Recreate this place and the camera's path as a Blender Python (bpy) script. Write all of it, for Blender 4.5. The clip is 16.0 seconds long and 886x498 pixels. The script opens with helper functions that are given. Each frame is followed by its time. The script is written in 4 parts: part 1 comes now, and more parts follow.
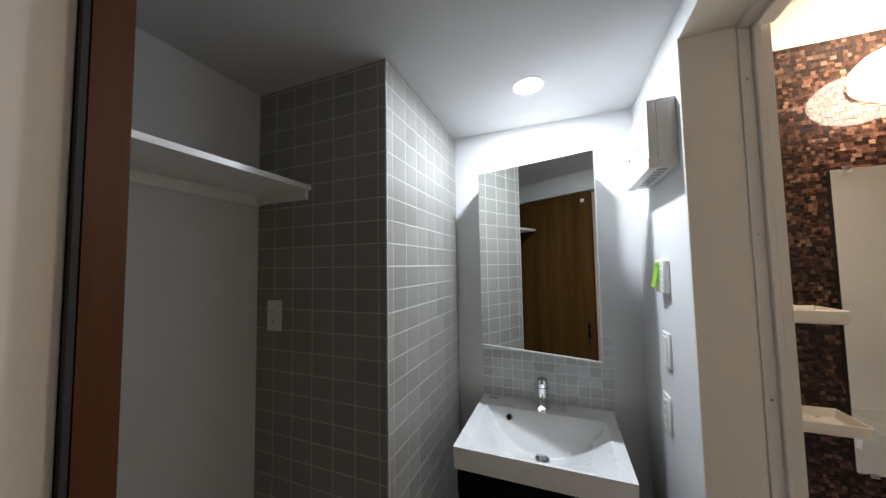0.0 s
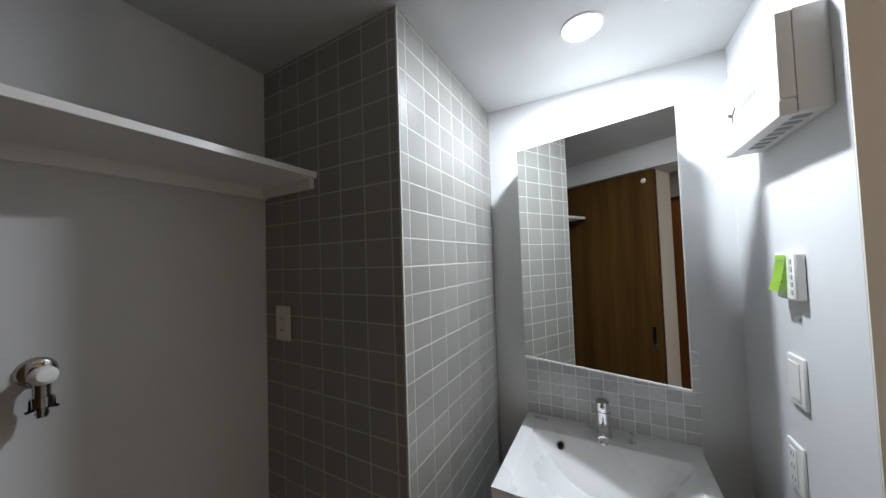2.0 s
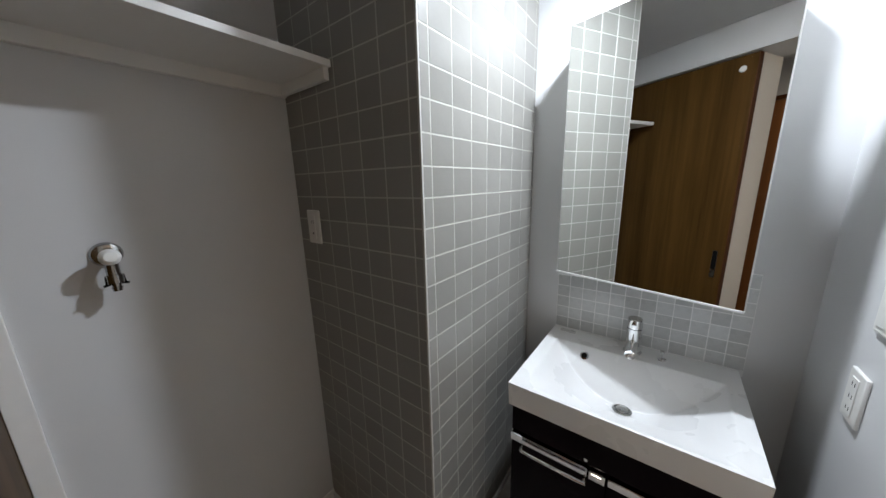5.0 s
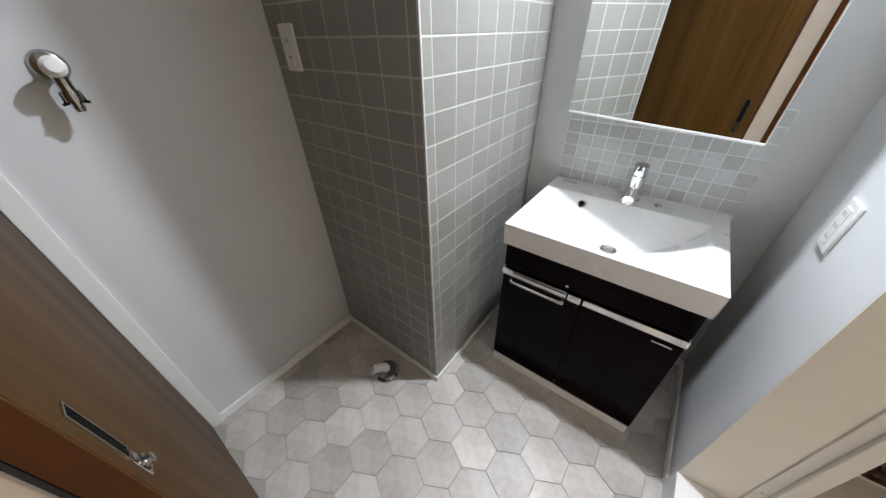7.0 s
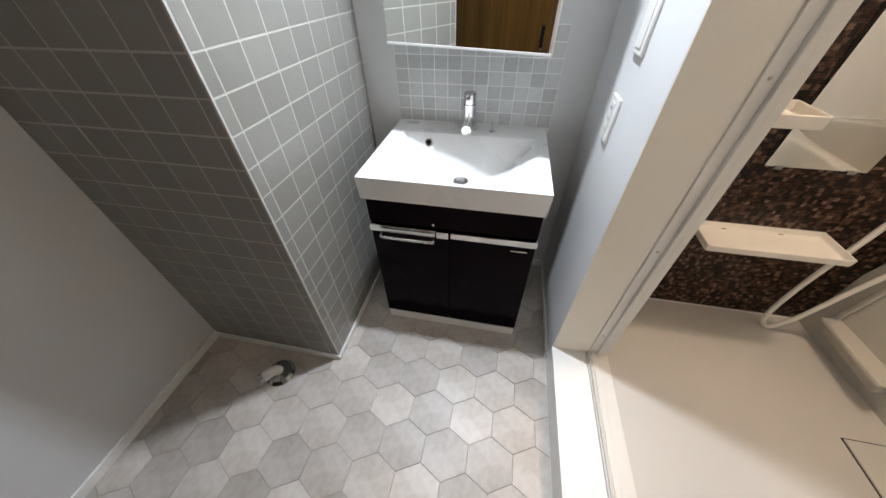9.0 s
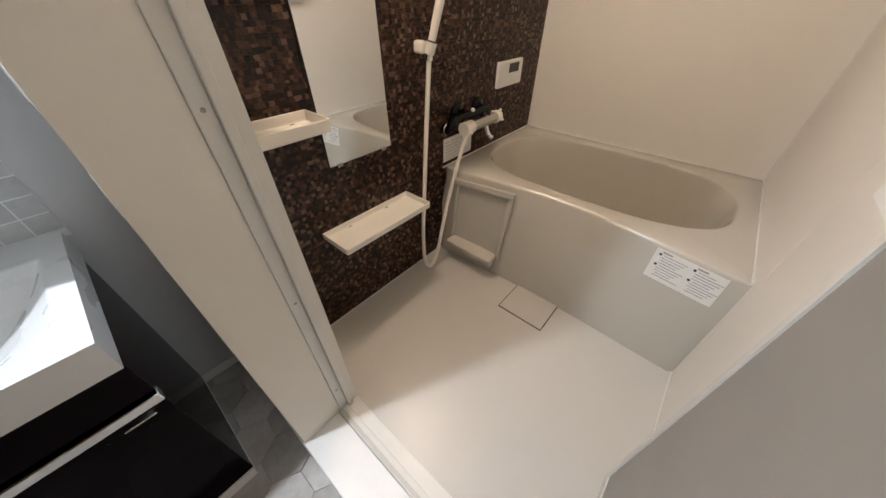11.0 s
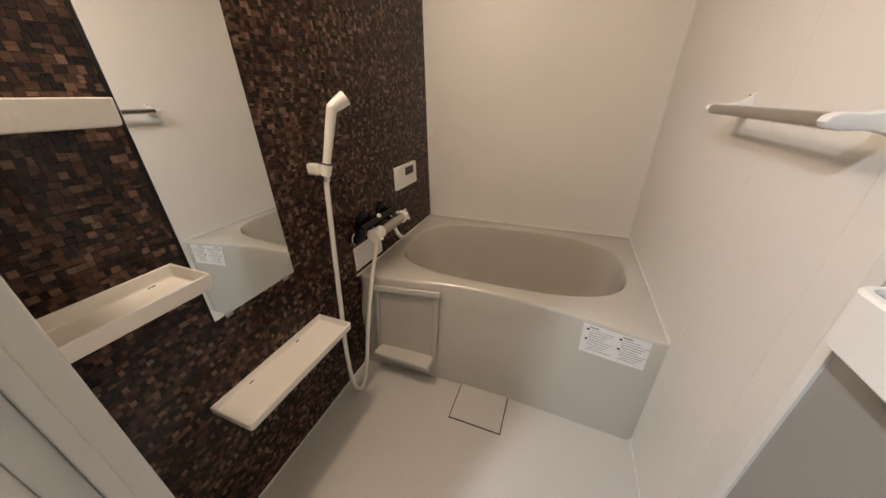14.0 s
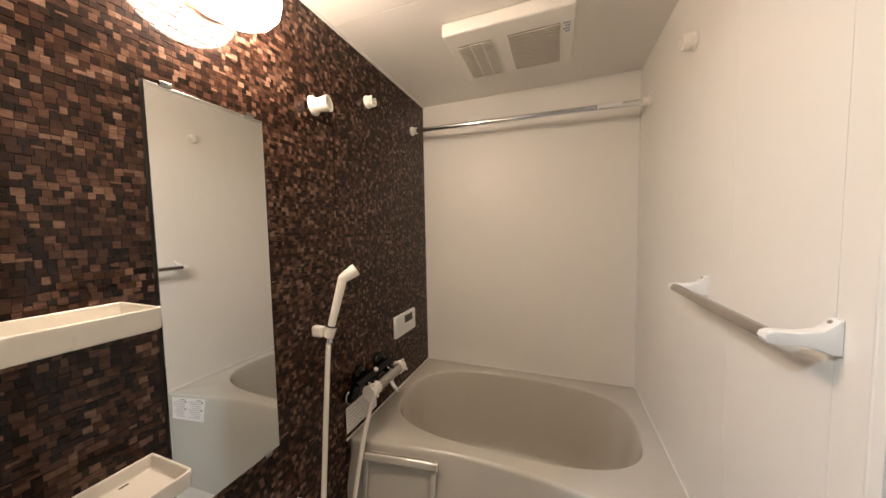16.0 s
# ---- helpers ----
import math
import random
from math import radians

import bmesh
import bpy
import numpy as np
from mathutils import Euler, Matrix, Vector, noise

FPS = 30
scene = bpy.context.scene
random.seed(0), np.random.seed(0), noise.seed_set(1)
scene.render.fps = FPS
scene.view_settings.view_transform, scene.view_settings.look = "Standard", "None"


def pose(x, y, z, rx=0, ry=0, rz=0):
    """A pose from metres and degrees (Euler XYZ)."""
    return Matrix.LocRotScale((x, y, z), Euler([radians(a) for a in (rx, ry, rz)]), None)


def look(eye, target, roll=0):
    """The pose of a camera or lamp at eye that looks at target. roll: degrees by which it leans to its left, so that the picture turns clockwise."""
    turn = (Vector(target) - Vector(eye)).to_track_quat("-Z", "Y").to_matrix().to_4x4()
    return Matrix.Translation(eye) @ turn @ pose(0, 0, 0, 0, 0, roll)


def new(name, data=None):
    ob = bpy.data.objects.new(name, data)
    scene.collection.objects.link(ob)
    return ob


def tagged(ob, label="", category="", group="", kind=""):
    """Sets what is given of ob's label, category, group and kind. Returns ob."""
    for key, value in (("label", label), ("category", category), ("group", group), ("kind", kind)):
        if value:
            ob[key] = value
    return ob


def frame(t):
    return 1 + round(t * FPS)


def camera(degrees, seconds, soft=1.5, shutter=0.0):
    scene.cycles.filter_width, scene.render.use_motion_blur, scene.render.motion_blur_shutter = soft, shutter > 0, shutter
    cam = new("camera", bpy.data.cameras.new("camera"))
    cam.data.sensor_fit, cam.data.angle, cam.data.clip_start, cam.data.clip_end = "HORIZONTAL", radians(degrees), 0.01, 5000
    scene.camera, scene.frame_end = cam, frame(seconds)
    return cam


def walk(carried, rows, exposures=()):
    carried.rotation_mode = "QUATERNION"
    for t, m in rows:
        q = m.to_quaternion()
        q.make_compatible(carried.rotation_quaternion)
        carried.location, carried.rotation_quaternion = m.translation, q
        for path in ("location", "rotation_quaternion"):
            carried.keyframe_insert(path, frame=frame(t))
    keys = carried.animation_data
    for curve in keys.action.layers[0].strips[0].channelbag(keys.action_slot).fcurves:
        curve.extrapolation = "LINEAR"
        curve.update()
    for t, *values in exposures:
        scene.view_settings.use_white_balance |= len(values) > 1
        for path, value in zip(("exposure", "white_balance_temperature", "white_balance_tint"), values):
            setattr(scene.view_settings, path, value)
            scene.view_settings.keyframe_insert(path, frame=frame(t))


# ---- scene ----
cam = camera(111.2, 16.0)
PATH = [
    (0, (0.561, -1.614, 1.442), (-0.162, 0.259, 1.555), -1.0),
    (0.5, (0.564, -1.541, 1.454), (-0.123, 0.338, 1.593), -1.2),
    (1, (0.54, -1.479, 1.455), (-0.207, 0.373, 1.566), -1.5),
    (1.5, (0.514, -1.429, 1.454), (-0.268, 0.411, 1.504), -1.5),
    (2, (0.502, -1.398, 1.46), (-0.447, 0.361, 1.531), -1.9),
    (2.5, (0.506, -1.369, 1.468), (-0.576, 0.311, 1.544), -1.6),
    (3, (0.516, -1.349, 1.472), (-0.61, 0.301, 1.57), -1.7),
    (5.3, (0.523, -1.319, 1.378), (-0.644, 0.193, 0.783), -1.4),
    (5.5, (0.522, -1.321, 1.36), (-0.624, 0.155, 0.646), -1.3),
    (6, (0.525, -1.325, 1.33), (-0.556, 0.075, 0.397), -1.2),
    (6.5, (0.526, -1.331, 1.307), (-0.485, -0.009, 0.197), -1.0),
    (7, (0.532, -1.329, 1.296), (-0.464, -0.046, 0.128), -1.2),
    (7.5, (0.53, -1.33, 1.294), (-0.444, -0.047, 0.109), -0.8),
    (8, (0.537, -1.323, 1.286), (-0.396, -0.037, 0.072), -1.1),
    (8.5, (0.553, -1.297, 1.263), (-0.161, 0.045, -0.037), -1.2),
    (9, (0.601, -1.277, 1.24), (0.299, 0.157, -0.122), -0.9),
    (9.5, (0.675, -1.256, 1.222), (0.857, 0.181, -0.157), 0.9),
    (10, (0.735, -1.235, 1.2), (1.337, 0.05, -0.204), 1.2),
    (10.2, (0.78, -1.21, 1.2), (1.508, 0.02, -0.198), 0.9),
    (12.3, (1.027, -1.066, 1.261), (2.604, -0.395, 0.23), -2.0),
    (12.5, (1.034, -1.049, 1.266), (2.629, -0.404, 0.247), -2.0),
    (13, (1.036, -1.029, 1.266), (2.641, -0.385, 0.262), -2.0),
    (13.5, (1.032, -1.024, 1.272), (2.654, -0.381, 0.294), -1.6),
    (14, (1.031, -1.023, 1.286), (2.693, -0.365, 0.389), -1.1),
    (14.5, (1.031, -1.024, 1.327), (2.797, -0.344, 0.68), -1.3),
    (15, (1.022, -1.026, 1.374), (2.858, -0.324, 1.005), -1.5),
    (15.5, (1.015, -1.034, 1.407), (2.875, -0.327, 1.205), -1.3),
    (16, (1.008, -1.036, 1.418), (2.874, -0.327, 1.294), -1.1),
]
walk(cam, [(t, look(eye, target, roll)) for t, eye, target, roll in PATH],
     [(0.0, 0.28), (3.2, 0.29), (5.4, 0.80), (7.0, 1.42), (9.0, 1.34), (10.2, 1.25), (12.3, 0.86), (16.0, 0.95)])

# ---- light and exposure ----
world = bpy.data.worlds.new("world")
scene.world = world
world.use_nodes = True
world.node_tree.nodes["Background"].inputs[0].default_value = (0.02, 0.02, 0.02, 1)
world.node_tree.nodes["Background"].inputs[1].default_value = 0.3
scene.view_settings.exposure = 0.0

DOWNLIGHT_POWER = 980.0
BATH_LAMP_POWER = 36.0
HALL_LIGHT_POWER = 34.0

# ---- plan, in metres ----
WEST, EAST = -0.585, 0.90          # washroom side walls
SHAFT_X, SHAFT_Y = 0.022, -0.736   # tiled pipe shaft corner
SOUTH = -1.417                     # wall with the sliding door
CEIL = 2.166
SILL_Z = 0.115
JAMB_Y, JAMB_Y2 = -0.573, -1.385   # bath doorway
BX0, BX1 = 1.08, 2.755             # bath, front and far wall
BY0, BY1 = -1.409, -0.256          # bath, plain wall and mosaic wall
BZ0, BZ1 = 0.13, 2.168             # bath floor and ceiling
RIM = 0.598


# ---- materials ----
def material(name, base, rough=0.5, metal=0.0, second=None, scale=8.0, fine=60.0, bump=0.0, coat=0.0, stretch=(1, 1, 1),
             contrast=0.5, random=0.0, specular=0.5, mottle=0.12):
    """A surface with a broad mottle, a fine grain, roughness that varies with it, and a fine relief."""
    m = bpy.data.materials.new(name)
    m.use_nodes = True
    n, l = m.node_tree.nodes, m.node_tree.links
    b = n["Principled BSDF"]
    b.inputs["Metallic"].default_value = metal
    b.inputs["Coat Weight"].default_value = coat
    b.inputs["Coat Roughness"].default_value = 0.06
    b.inputs["Specular IOR Level"].default_value = specular
    tc = n.new("ShaderNodeTexCoord")
    mp = n.new("ShaderNodeMapping")
    mp.inputs["Scale"].default_value = stretch
    l.new(tc.outputs["Object"], mp.inputs["Vector"])
    big, small = n.new("ShaderNodeTexNoise"), n.new("ShaderNodeTexNoise")
    big.inputs["Scale"].default_value, small.inputs["Scale"].default_value = scale, fine
    big.inputs["Detail"].default_value, small.inputs["Detail"].default_value = 4, 3
    l.new(mp.outputs["Vector"], big.inputs["Vector"])
    l.new(mp.outputs["Vector"], small.inputs["Vector"])
    two = second or tuple(c * (1 - mottle) for c in base)
    ramp = n.new("ShaderNodeMix")
    ramp.data_type = "RGBA"
    ramp.inputs[6].default_value, ramp.inputs[7].default_value = (*base, 1), (*two, 1)
    mid = n.new("ShaderNodeMapRange")
    mid.inputs["From Min"].default_value, mid.inputs["From Max"].default_value = 0.5 - contrast / 2, 0.5 + contrast / 2
    add = n.new("ShaderNodeMath")
    add.operation = "MULTIPLY_ADD"
    add.inputs[1].default_value, add.inputs[2].default_value = 0.35, 0.0
    l.new(small.outputs["Fac"], add.inputs[0])
    mix = n.new("ShaderNodeMath")
    mix.operation = "MULTIPLY_ADD"
    mix.inputs[1].default_value = 0.65
    l.new(big.outputs["Fac"], mix.inputs[0])
    l.new(add.outputs[0], mix.inputs[2])
    l.new(mix.outputs[0], mid.inputs["Value"])
    l.new(mid.outputs[0], ramp.inputs["Factor"])
    out = ramp.outputs[2]
    if random:
        info = n.new("ShaderNodeObjectInfo")
        hsv = n.new("ShaderNodeHueSaturation")
        val = n.new("ShaderNodeMapRange")
        val.inputs["To Min"].default_value, val.inputs["To Max"].default_value = 1 - random, 1 + random
        l.new(info.outputs["Random"], val.inputs["Value"])
        l.new(val.outputs[0], hsv.inputs["Value"])
        l.new(out, hsv.inputs["Color"])
        out = hsv.outputs["Color"]
    l.new(out, b.inputs["Base Color"])
    rr = n.new("ShaderNodeMapRange")
    rr.inputs["To Min"].default_value, rr.inputs["To Max"].default_value = max(rough - 0.06, 0.01), min(rough + 0.06, 1)
    l.new(big.outputs["Fac"], rr.inputs["Value"])
    l.new(rr.outputs[0], b.inputs["Roughness"])
    if bump:
        bp = n.new("ShaderNodeBump")
        bp.inputs["Strength"].default_value, bp.inputs["Distance"].default_value = bump, 0.001
        l.new(small.outputs["Fac"], bp.inputs["Height"])
        l.new(bp.outputs[0], b.inputs["Normal"])
    return m


def mosaic_material():
    """Glossy brown wood-look mosaic; every piece has its own shade."""
    m = material("mosaic", (0.1, 0.05, 0.03), 0.4, coat=0.5, specular=0.05, scale=60, fine=300)
    n, l = m.node_tree.nodes, m.node_tree.links
    b = n["Principled BSDF"]
    b.inputs["Coat Roughness"].default_value = 0.03
    geo, info = n.new("ShaderNodeNewGeometry"), n.new("ShaderNodeObjectInfo")
    s = n.new("ShaderNodeMath")
    s.operation = "ADD"
    l.new(geo.outputs["Random Per Island"], s.inputs[0])
    l.new(info.outputs["Random"], s.inputs[1])
    fr = n.new("ShaderNodeMath")
    fr.operation = "FRACT"
    l.new(s.outputs[0], fr.inputs[0])
    ramp = n.new("ShaderNodeValToRGB")
    e = ramp.color_ramp.elements
    e[0].position, e[0].color = 0.0, (0.006, 0.0028, 0.0017, 1)
    e[1].position, e[1].color = 1.0, (0.19, 0.115, 0.080, 1)
    for p, c in ((0.3, (0.018, 0.0080, 0.0048)), (0.6, (0.044, 0.0200, 0.0125)), (0.86, (0.096, 0.049, 0.031))):
        k = ramp.color_ramp.elements.new(p)
        k.color = (*c, 1)
    l.new(fr.outputs[0], ramp.inputs["Fac"])
    tc, mp, nz = n.new("ShaderNodeTexCoord"), n.new("ShaderNodeMapping"), n.new("ShaderNodeTexNoise")
    l.new(geo.outputs["Position"], mp.inputs["Vector"])
    mp.inputs["Scale"].default_value = (1, 1, 5)
    nz.inputs["Scale"].default_value, nz.inputs["Detail"].default_value = 70, 4
    l.new(mp.outputs[0], nz.inputs["Vector"])
    hsv, v = n.new("ShaderNodeHueSaturation"), n.new("ShaderNodeMapRange")
    v.inputs["From Min"].default_value, v.inputs["From Max"].default_value = 0.25, 0.75
    v.inputs["To Min"].default_value, v.inputs["To Max"].default_value = 0.42, 1.5
    l.new(nz.outputs["Fac"], v.inputs["Value"])
    l.new(v.outputs[0], hsv.inputs["Value"])
    l.new(ramp.outputs[0], hsv.inputs["Color"])
    l.new(hsv.outputs[0], b.inputs["Base Color"])
    return m


def glow(name, colour, strength):
    m = bpy.data.materials.new(name)
    m.use_nodes = True
    b = m.node_tree.nodes["Principled BSDF"]
    b.inputs["Base Color"].default_value = (0.9, 0.9, 0.9, 1)
    b.inputs["Emission Color"].default_value = (*colour, 1)
    b.inputs["Emission Strength"].default_value = strength
    return m


def plain(name, base, rough, metal=0.0):
    m = bpy.data.materials.new(name)
    m.use_nodes = True
    b = m.node_tree.nodes["Principled BSDF"]
    b.inputs["Base Color"].default_value, b.inputs["Roughness"].default_value, b.inputs["Metallic"].default_value = (*base, 1), rough, metal
    return m


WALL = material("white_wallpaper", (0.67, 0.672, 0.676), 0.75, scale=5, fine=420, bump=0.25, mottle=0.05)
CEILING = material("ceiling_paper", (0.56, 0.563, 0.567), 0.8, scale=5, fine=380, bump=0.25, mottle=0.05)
TRIM = material("white_trim", (0.86, 0.855, 0.835), 0.35, scale=9, mottle=0.05)
REVEAL = material("cream_reveal", (0.82, 0.775, 0.69), 0.42, scale=4, fine=200, mottle=0.05)
ALU = material("white_aluminium_frame", (0.74, 0.72, 0.67), 0.35, scale=20, mottle=0.06)
GREY_TILE = material("sage_grey_tile", (0.278, 0.270, 0.248), 0.31, specular=0.5, scale=9, fine=130, bump=0.1, random=0.07, mottle=0.1)
SPLASH_TILE = material("splash_tile", (0.60, 0.61, 0.605), 0.28, scale=14, fine=130, random=0.14, mottle=0.12)
SPLASH_GROUT = material("white_grout", (0.86, 0.86, 0.85), 0.6, scale=40, mottle=0.06)
GROUT = material("pale_grout", (0.54, 0.53, 0.49), 0.7, scale=40, mottle=0.1)
HEX = material("hexagon_stone_tile", (0.57, 0.54, 0.505), 0.42, second=(0.36, 0.315, 0.27), scale=5.5, fine=38, bump=0.35, contrast=0.40, random=0.17)
HEX_GROUT = material("grey_floor_grout", (0.37, 0.345, 0.31), 0.85, scale=40)
CERAMIC = material("white_ceramic", (0.75, 0.75, 0.745), 0.28, coat=0.08, scale=4, mottle=0.03)
BLACK_GLOSS = material("black_gloss_laminate", (0.0045, 0.0015, 0.003), 0.10, specular=0.05, scale=30, fine=300)
DARK_CHROME = material("dark_chrome", (0.42, 0.42, 0.42), 0.12, 1.0, scale=15, mottle=0.1)
CHROME = material("chrome", (0.78, 0.78, 0.78), 0.08, 1.0, scale=15, mottle=0.06)
STEEL = material("brushed_steel", (0.60, 0.58, 0.55), 0.25, 1.0, scale=6, stretch=(1, 20, 1), mottle=0.15)
MIRROR = plain("mirror_glass", (0.86, 0.88, 0.87), 0.01, 1.0)
PLASTIC = material("white_plastic", (0.80, 0.79, 0.76), 0.35, scale=12, mottle=0.05)
WARM_PLASTIC = material("warm_white_resin", (0.80, 0.765, 0.69), 0.3, scale=12, mottle=0.05)
BATH_WALL = material("bath_wall_panel", (0.815, 0.785, 0.725), 0.42, scale=2.5, fine=500, mottle=0.04)
BATH_CEIL = material("bath_ceiling_panel", (0.78, 0.75, 0.69), 0.3, scale=3, fine=500, mottle=0.04)
BATH_FLOOR = material("bath_floor_resin", (0.585, 0.563, 0.52), 0.33, scale=3, fine=260, bump=0.05, mottle=0.06)
TUB = material("greige_tub_resin", (0.55, 0.525, 0.465), 0.15, coat=0.6, scale=2.5, fine=300, mottle=0.05)
DOOR_PANEL = material("grey_door_panel", (0.30, 0.285, 0.26), 0.4, scale=5, fine=200, mottle=0.05)
TUB_IN = material("tub_inner_resin", (0.57, 0.535, 0.46), 0.14, coat=0.5, scale=2.5, fine=300, mottle=0.05)
DOOR_WOOD = material("walnut_door_sheet", (0.108, 0.055, 0.014), 0.42, specular=0.10, second=(0.046, 0.021, 0.005), scale=7, fine=46, bump=0.12,
                     stretch=(1.6, 1.6, 0.07), contrast=0.36)
EDGE_WOOD = material("red_brown_edge_band", (0.10, 0.034, 0.010), 0.45, specular=0.25, second=(0.055, 0.018, 0.005), scale=8, stretch=(2, 2, 0.08))
HALL_WOOD = material("orange_oak_sheet", (0.34, 0.135, 0.036), 0.4, second=(0.20, 0.07, 0.018), scale=8, stretch=(2, 2, 0.08))
HALL_FLOOR = material("hall_floorboards", (0.33, 0.20, 0.10), 0.4, second=(0.22, 0.12, 0.06), scale=6, stretch=(0.2, 3, 1))
PULL_BLACK = material("matt_black_pull", (0.008, 0.008, 0.008), 0.8, specular=0.05, scale=30)
BLACK = material("black_plastic", (0.0035, 0.0035, 0.004), 0.18, specular=0.25, scale=20, mottle=0.1)
GASKET = plain("dark_rubber_gasket", (0.02, 0.018, 0.016), 0.7)
LCD = plain("dark_lcd", (0.02, 0.018, 0.016), 0.15)
# beige plastic with the shade behind the heater slats put into its colour
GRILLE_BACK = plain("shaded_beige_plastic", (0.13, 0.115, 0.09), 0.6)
SLAT = material("beige_slat_plastic", (0.56, 0.52, 0.44), 0.4, scale=20, mottle=0.06)
INK = plain("grey_print", (0.34, 0.34, 0.35), 0.6)
DARK_INK = plain("black_print", (0.02, 0.02, 0.02), 0.6)
PAPER = material("label_paper", (0.82, 0.81, 0.78), 0.45, scale=30, mottle=0.04)
SILVER = material("silver_label", (0.55, 0.54, 0.50), 0.3, scale=30)
GREEN = material("green_paper_tag", (0.50, 0.78, 0.10), 0.6, scale=30, mottle=0.08)
SEALANT = material("white_sealant", (0.76, 0.74, 0.69), 0.4, scale=30)
MOSAIC = mosaic_material()
MOSAIC_BACK = material("mosaic_joint", (0.030, 0.015, 0.010), 0.5, scale=50)
LIGHT_COOL = glow("downlight_lens", (0.85, 0.93, 1.03), DOWNLIGHT_POWER)
# lens of the added hall light, which stays out of view
LIGHT_HALL = glow("added_hall_light_lens", (1.0, 0.9, 0.76), HALL_LIGHT_POWER)
LIGHT_WARM = glow("bath_lamp_globe", (1.0, 0.788, 0.628), BATH_LAMP_POWER)


# ---- building helpers ----
def box(bm, x0, x1, y0, y1, z0, z1, bevel=0.0, segments=2):
    before = set(bm.verts)
    bmesh.ops.create_cube(bm, size=1.0)
    vs = [v for v in bm.verts if v not in before]
    for v in vs:
        v.co = Vector(((x0 + x1) / 2 + v.co.x * (x1 - x0), (y0 + y1) / 2 + v.co.y * (y1 - y0), (z0 + z1) / 2 + v.co.z * (z1 - z0)))
    if bevel:
        es = list({e for v in vs for e in v.link_edges})
        bmesh.ops.bevel(bm, geom=es, offset=bevel, segments=segments, affect="EDGES", profile=0.5)
    return bm


def boxes(*specs, bevel=0.0):
    bm = bmesh.new()
    for s in specs:
        box(bm, *s, bevel=bevel)
    return bm


def rod(bm, p, q, r, r2=None, segs=20, caps=True):
    """A round bar from p to q."""
    p, q = Vector(p), Vector(q)
    before = set(bm.verts)
    bmesh.ops.create_cone(bm, cap_ends=caps, segments=segs, radius1=r, radius2=r if r2 is None else r2, depth=(q - p).length)
    m = Matrix.Translation((p + q) / 2) @ (q - p).to_track_quat("Z", "Y").to_matrix().to_4x4()
    for v in bm.verts:
        if v not in before:
            v.co = m @ v.co
    return bm


def lathe(profile, centre, axis=(0, 0, 1), segs=32):
    """A turned solid from (radius, height) pairs."""
    bm = bmesh.new()
    m = Matrix.Translation(centre) @ Vector(axis).to_track_quat("Z", "Y").to_matrix().to_4x4()
    rings = []
    for r, h in profile:
        if r < 1e-5:
            rings.append([bm.verts.new(m @ Vector((0, 0, h)))])
        else:
            rings.append([bm.verts.new(m @ Vector((r * math.cos(2 * math.pi * k / segs), r * math.sin(2 * math.pi * k / segs), h))) for k in range(segs)])
    for a, b in zip(rings, rings[1:]):
        for k in range(segs):
            j = (k + 1) % segs
            if len(a) == 1 and len(b) > 1:
                bm.faces.new((a[0], b[k], b[j]))
            elif len(b) == 1 and len(a) > 1:
                bm.faces.new((a[k], a[j], b[0]))
            elif len(a) > 1:
                bm.faces.new((a[k], a[j], b[j], b[k]))
    bmesh.ops.recalc_face_normals(bm, faces=bm.faces)
    return bm


def tube(points, r, segs=12, steps=8):
    """A smooth tube through points."""
    pts = [Vector(p) for p in points]
    path = []
    for i in range(len(pts) - 1):
        a, b = pts[max(i - 1, 0)], pts[i]
        c, d = pts[i + 1], pts[min(i + 2, len(pts) - 1)]
        for k in range(steps):
            t = k / steps
            path.append(0.5 * ((2 * b) + (c - a) * t + (2 * a - 5 * b + 4 * c - d) * t * t + (3 * b - a - 3 * c + d) * t ** 3))
    path.append(pts[-1])
    bm = bmesh.new()
    rings = []
    ref = Vector((0.3, 1, 0.2)).normalized()
    for i, p in enumerate(path):
        d = (path[min(i + 1, len(path) - 1)] - path[max(i - 1, 0)]).normalized()
        u = d.cross(ref).normalized()
        w = d.cross(u)
        rings.append([bm.verts.new(p + r * (math.cos(2 * math.pi * k / segs) * u + math.sin(2 * math.pi * k / segs) * w)) for k in range(segs)])
    for a, b in zip(rings, rings[1:]):
        for k in range(segs):
            bm.faces.new((a[k], a[(k + 1) % segs], b[(k + 1) % segs], b[k]))
    bm.faces.new(rings[0]), bm.faces.new(rings[-1])
    bmesh.ops.recalc_face_normals(bm, faces=bm.faces)
    return bm


def mesh_of(name, bm, mat, smooth=True):
    me = bpy.data.meshes.new(name)
    bm.normal_update()
    bm.to_mesh(me)
    bm.free()
    me.materials.append(mat)
    if smooth:
        me.shade_smooth()
        me.set_sharp_from_angle(angle=radians(21))
    return me


def part(name, bm, mat, parent, label="", smooth=True):
    """One mesh under a thing or a part, its vertices given in the world's metres."""
    ob = new(name, mesh_of(name, bm, mat, smooth))
    ob.parent = parent
    ob.matrix_parent_inverse = parent.matrix_basis.inverted() if parent.parent is None else Matrix()
    if label:
        tagged(ob, label)
    return ob


def thing(name, at, label, category, group=""):
    ob = new(name)
    ob.location = at
    ob.empty_display_size = 0.05
    ob.matrix_basis = Matrix.Translation(at)
    return tagged(ob, label, category, group)


def structure(name, bm, mat, label, category, smooth=True):
    return tagged(new(name, mesh_of(name, bm, mat, smooth)), label, category, "", "structure")


PIECES = {}


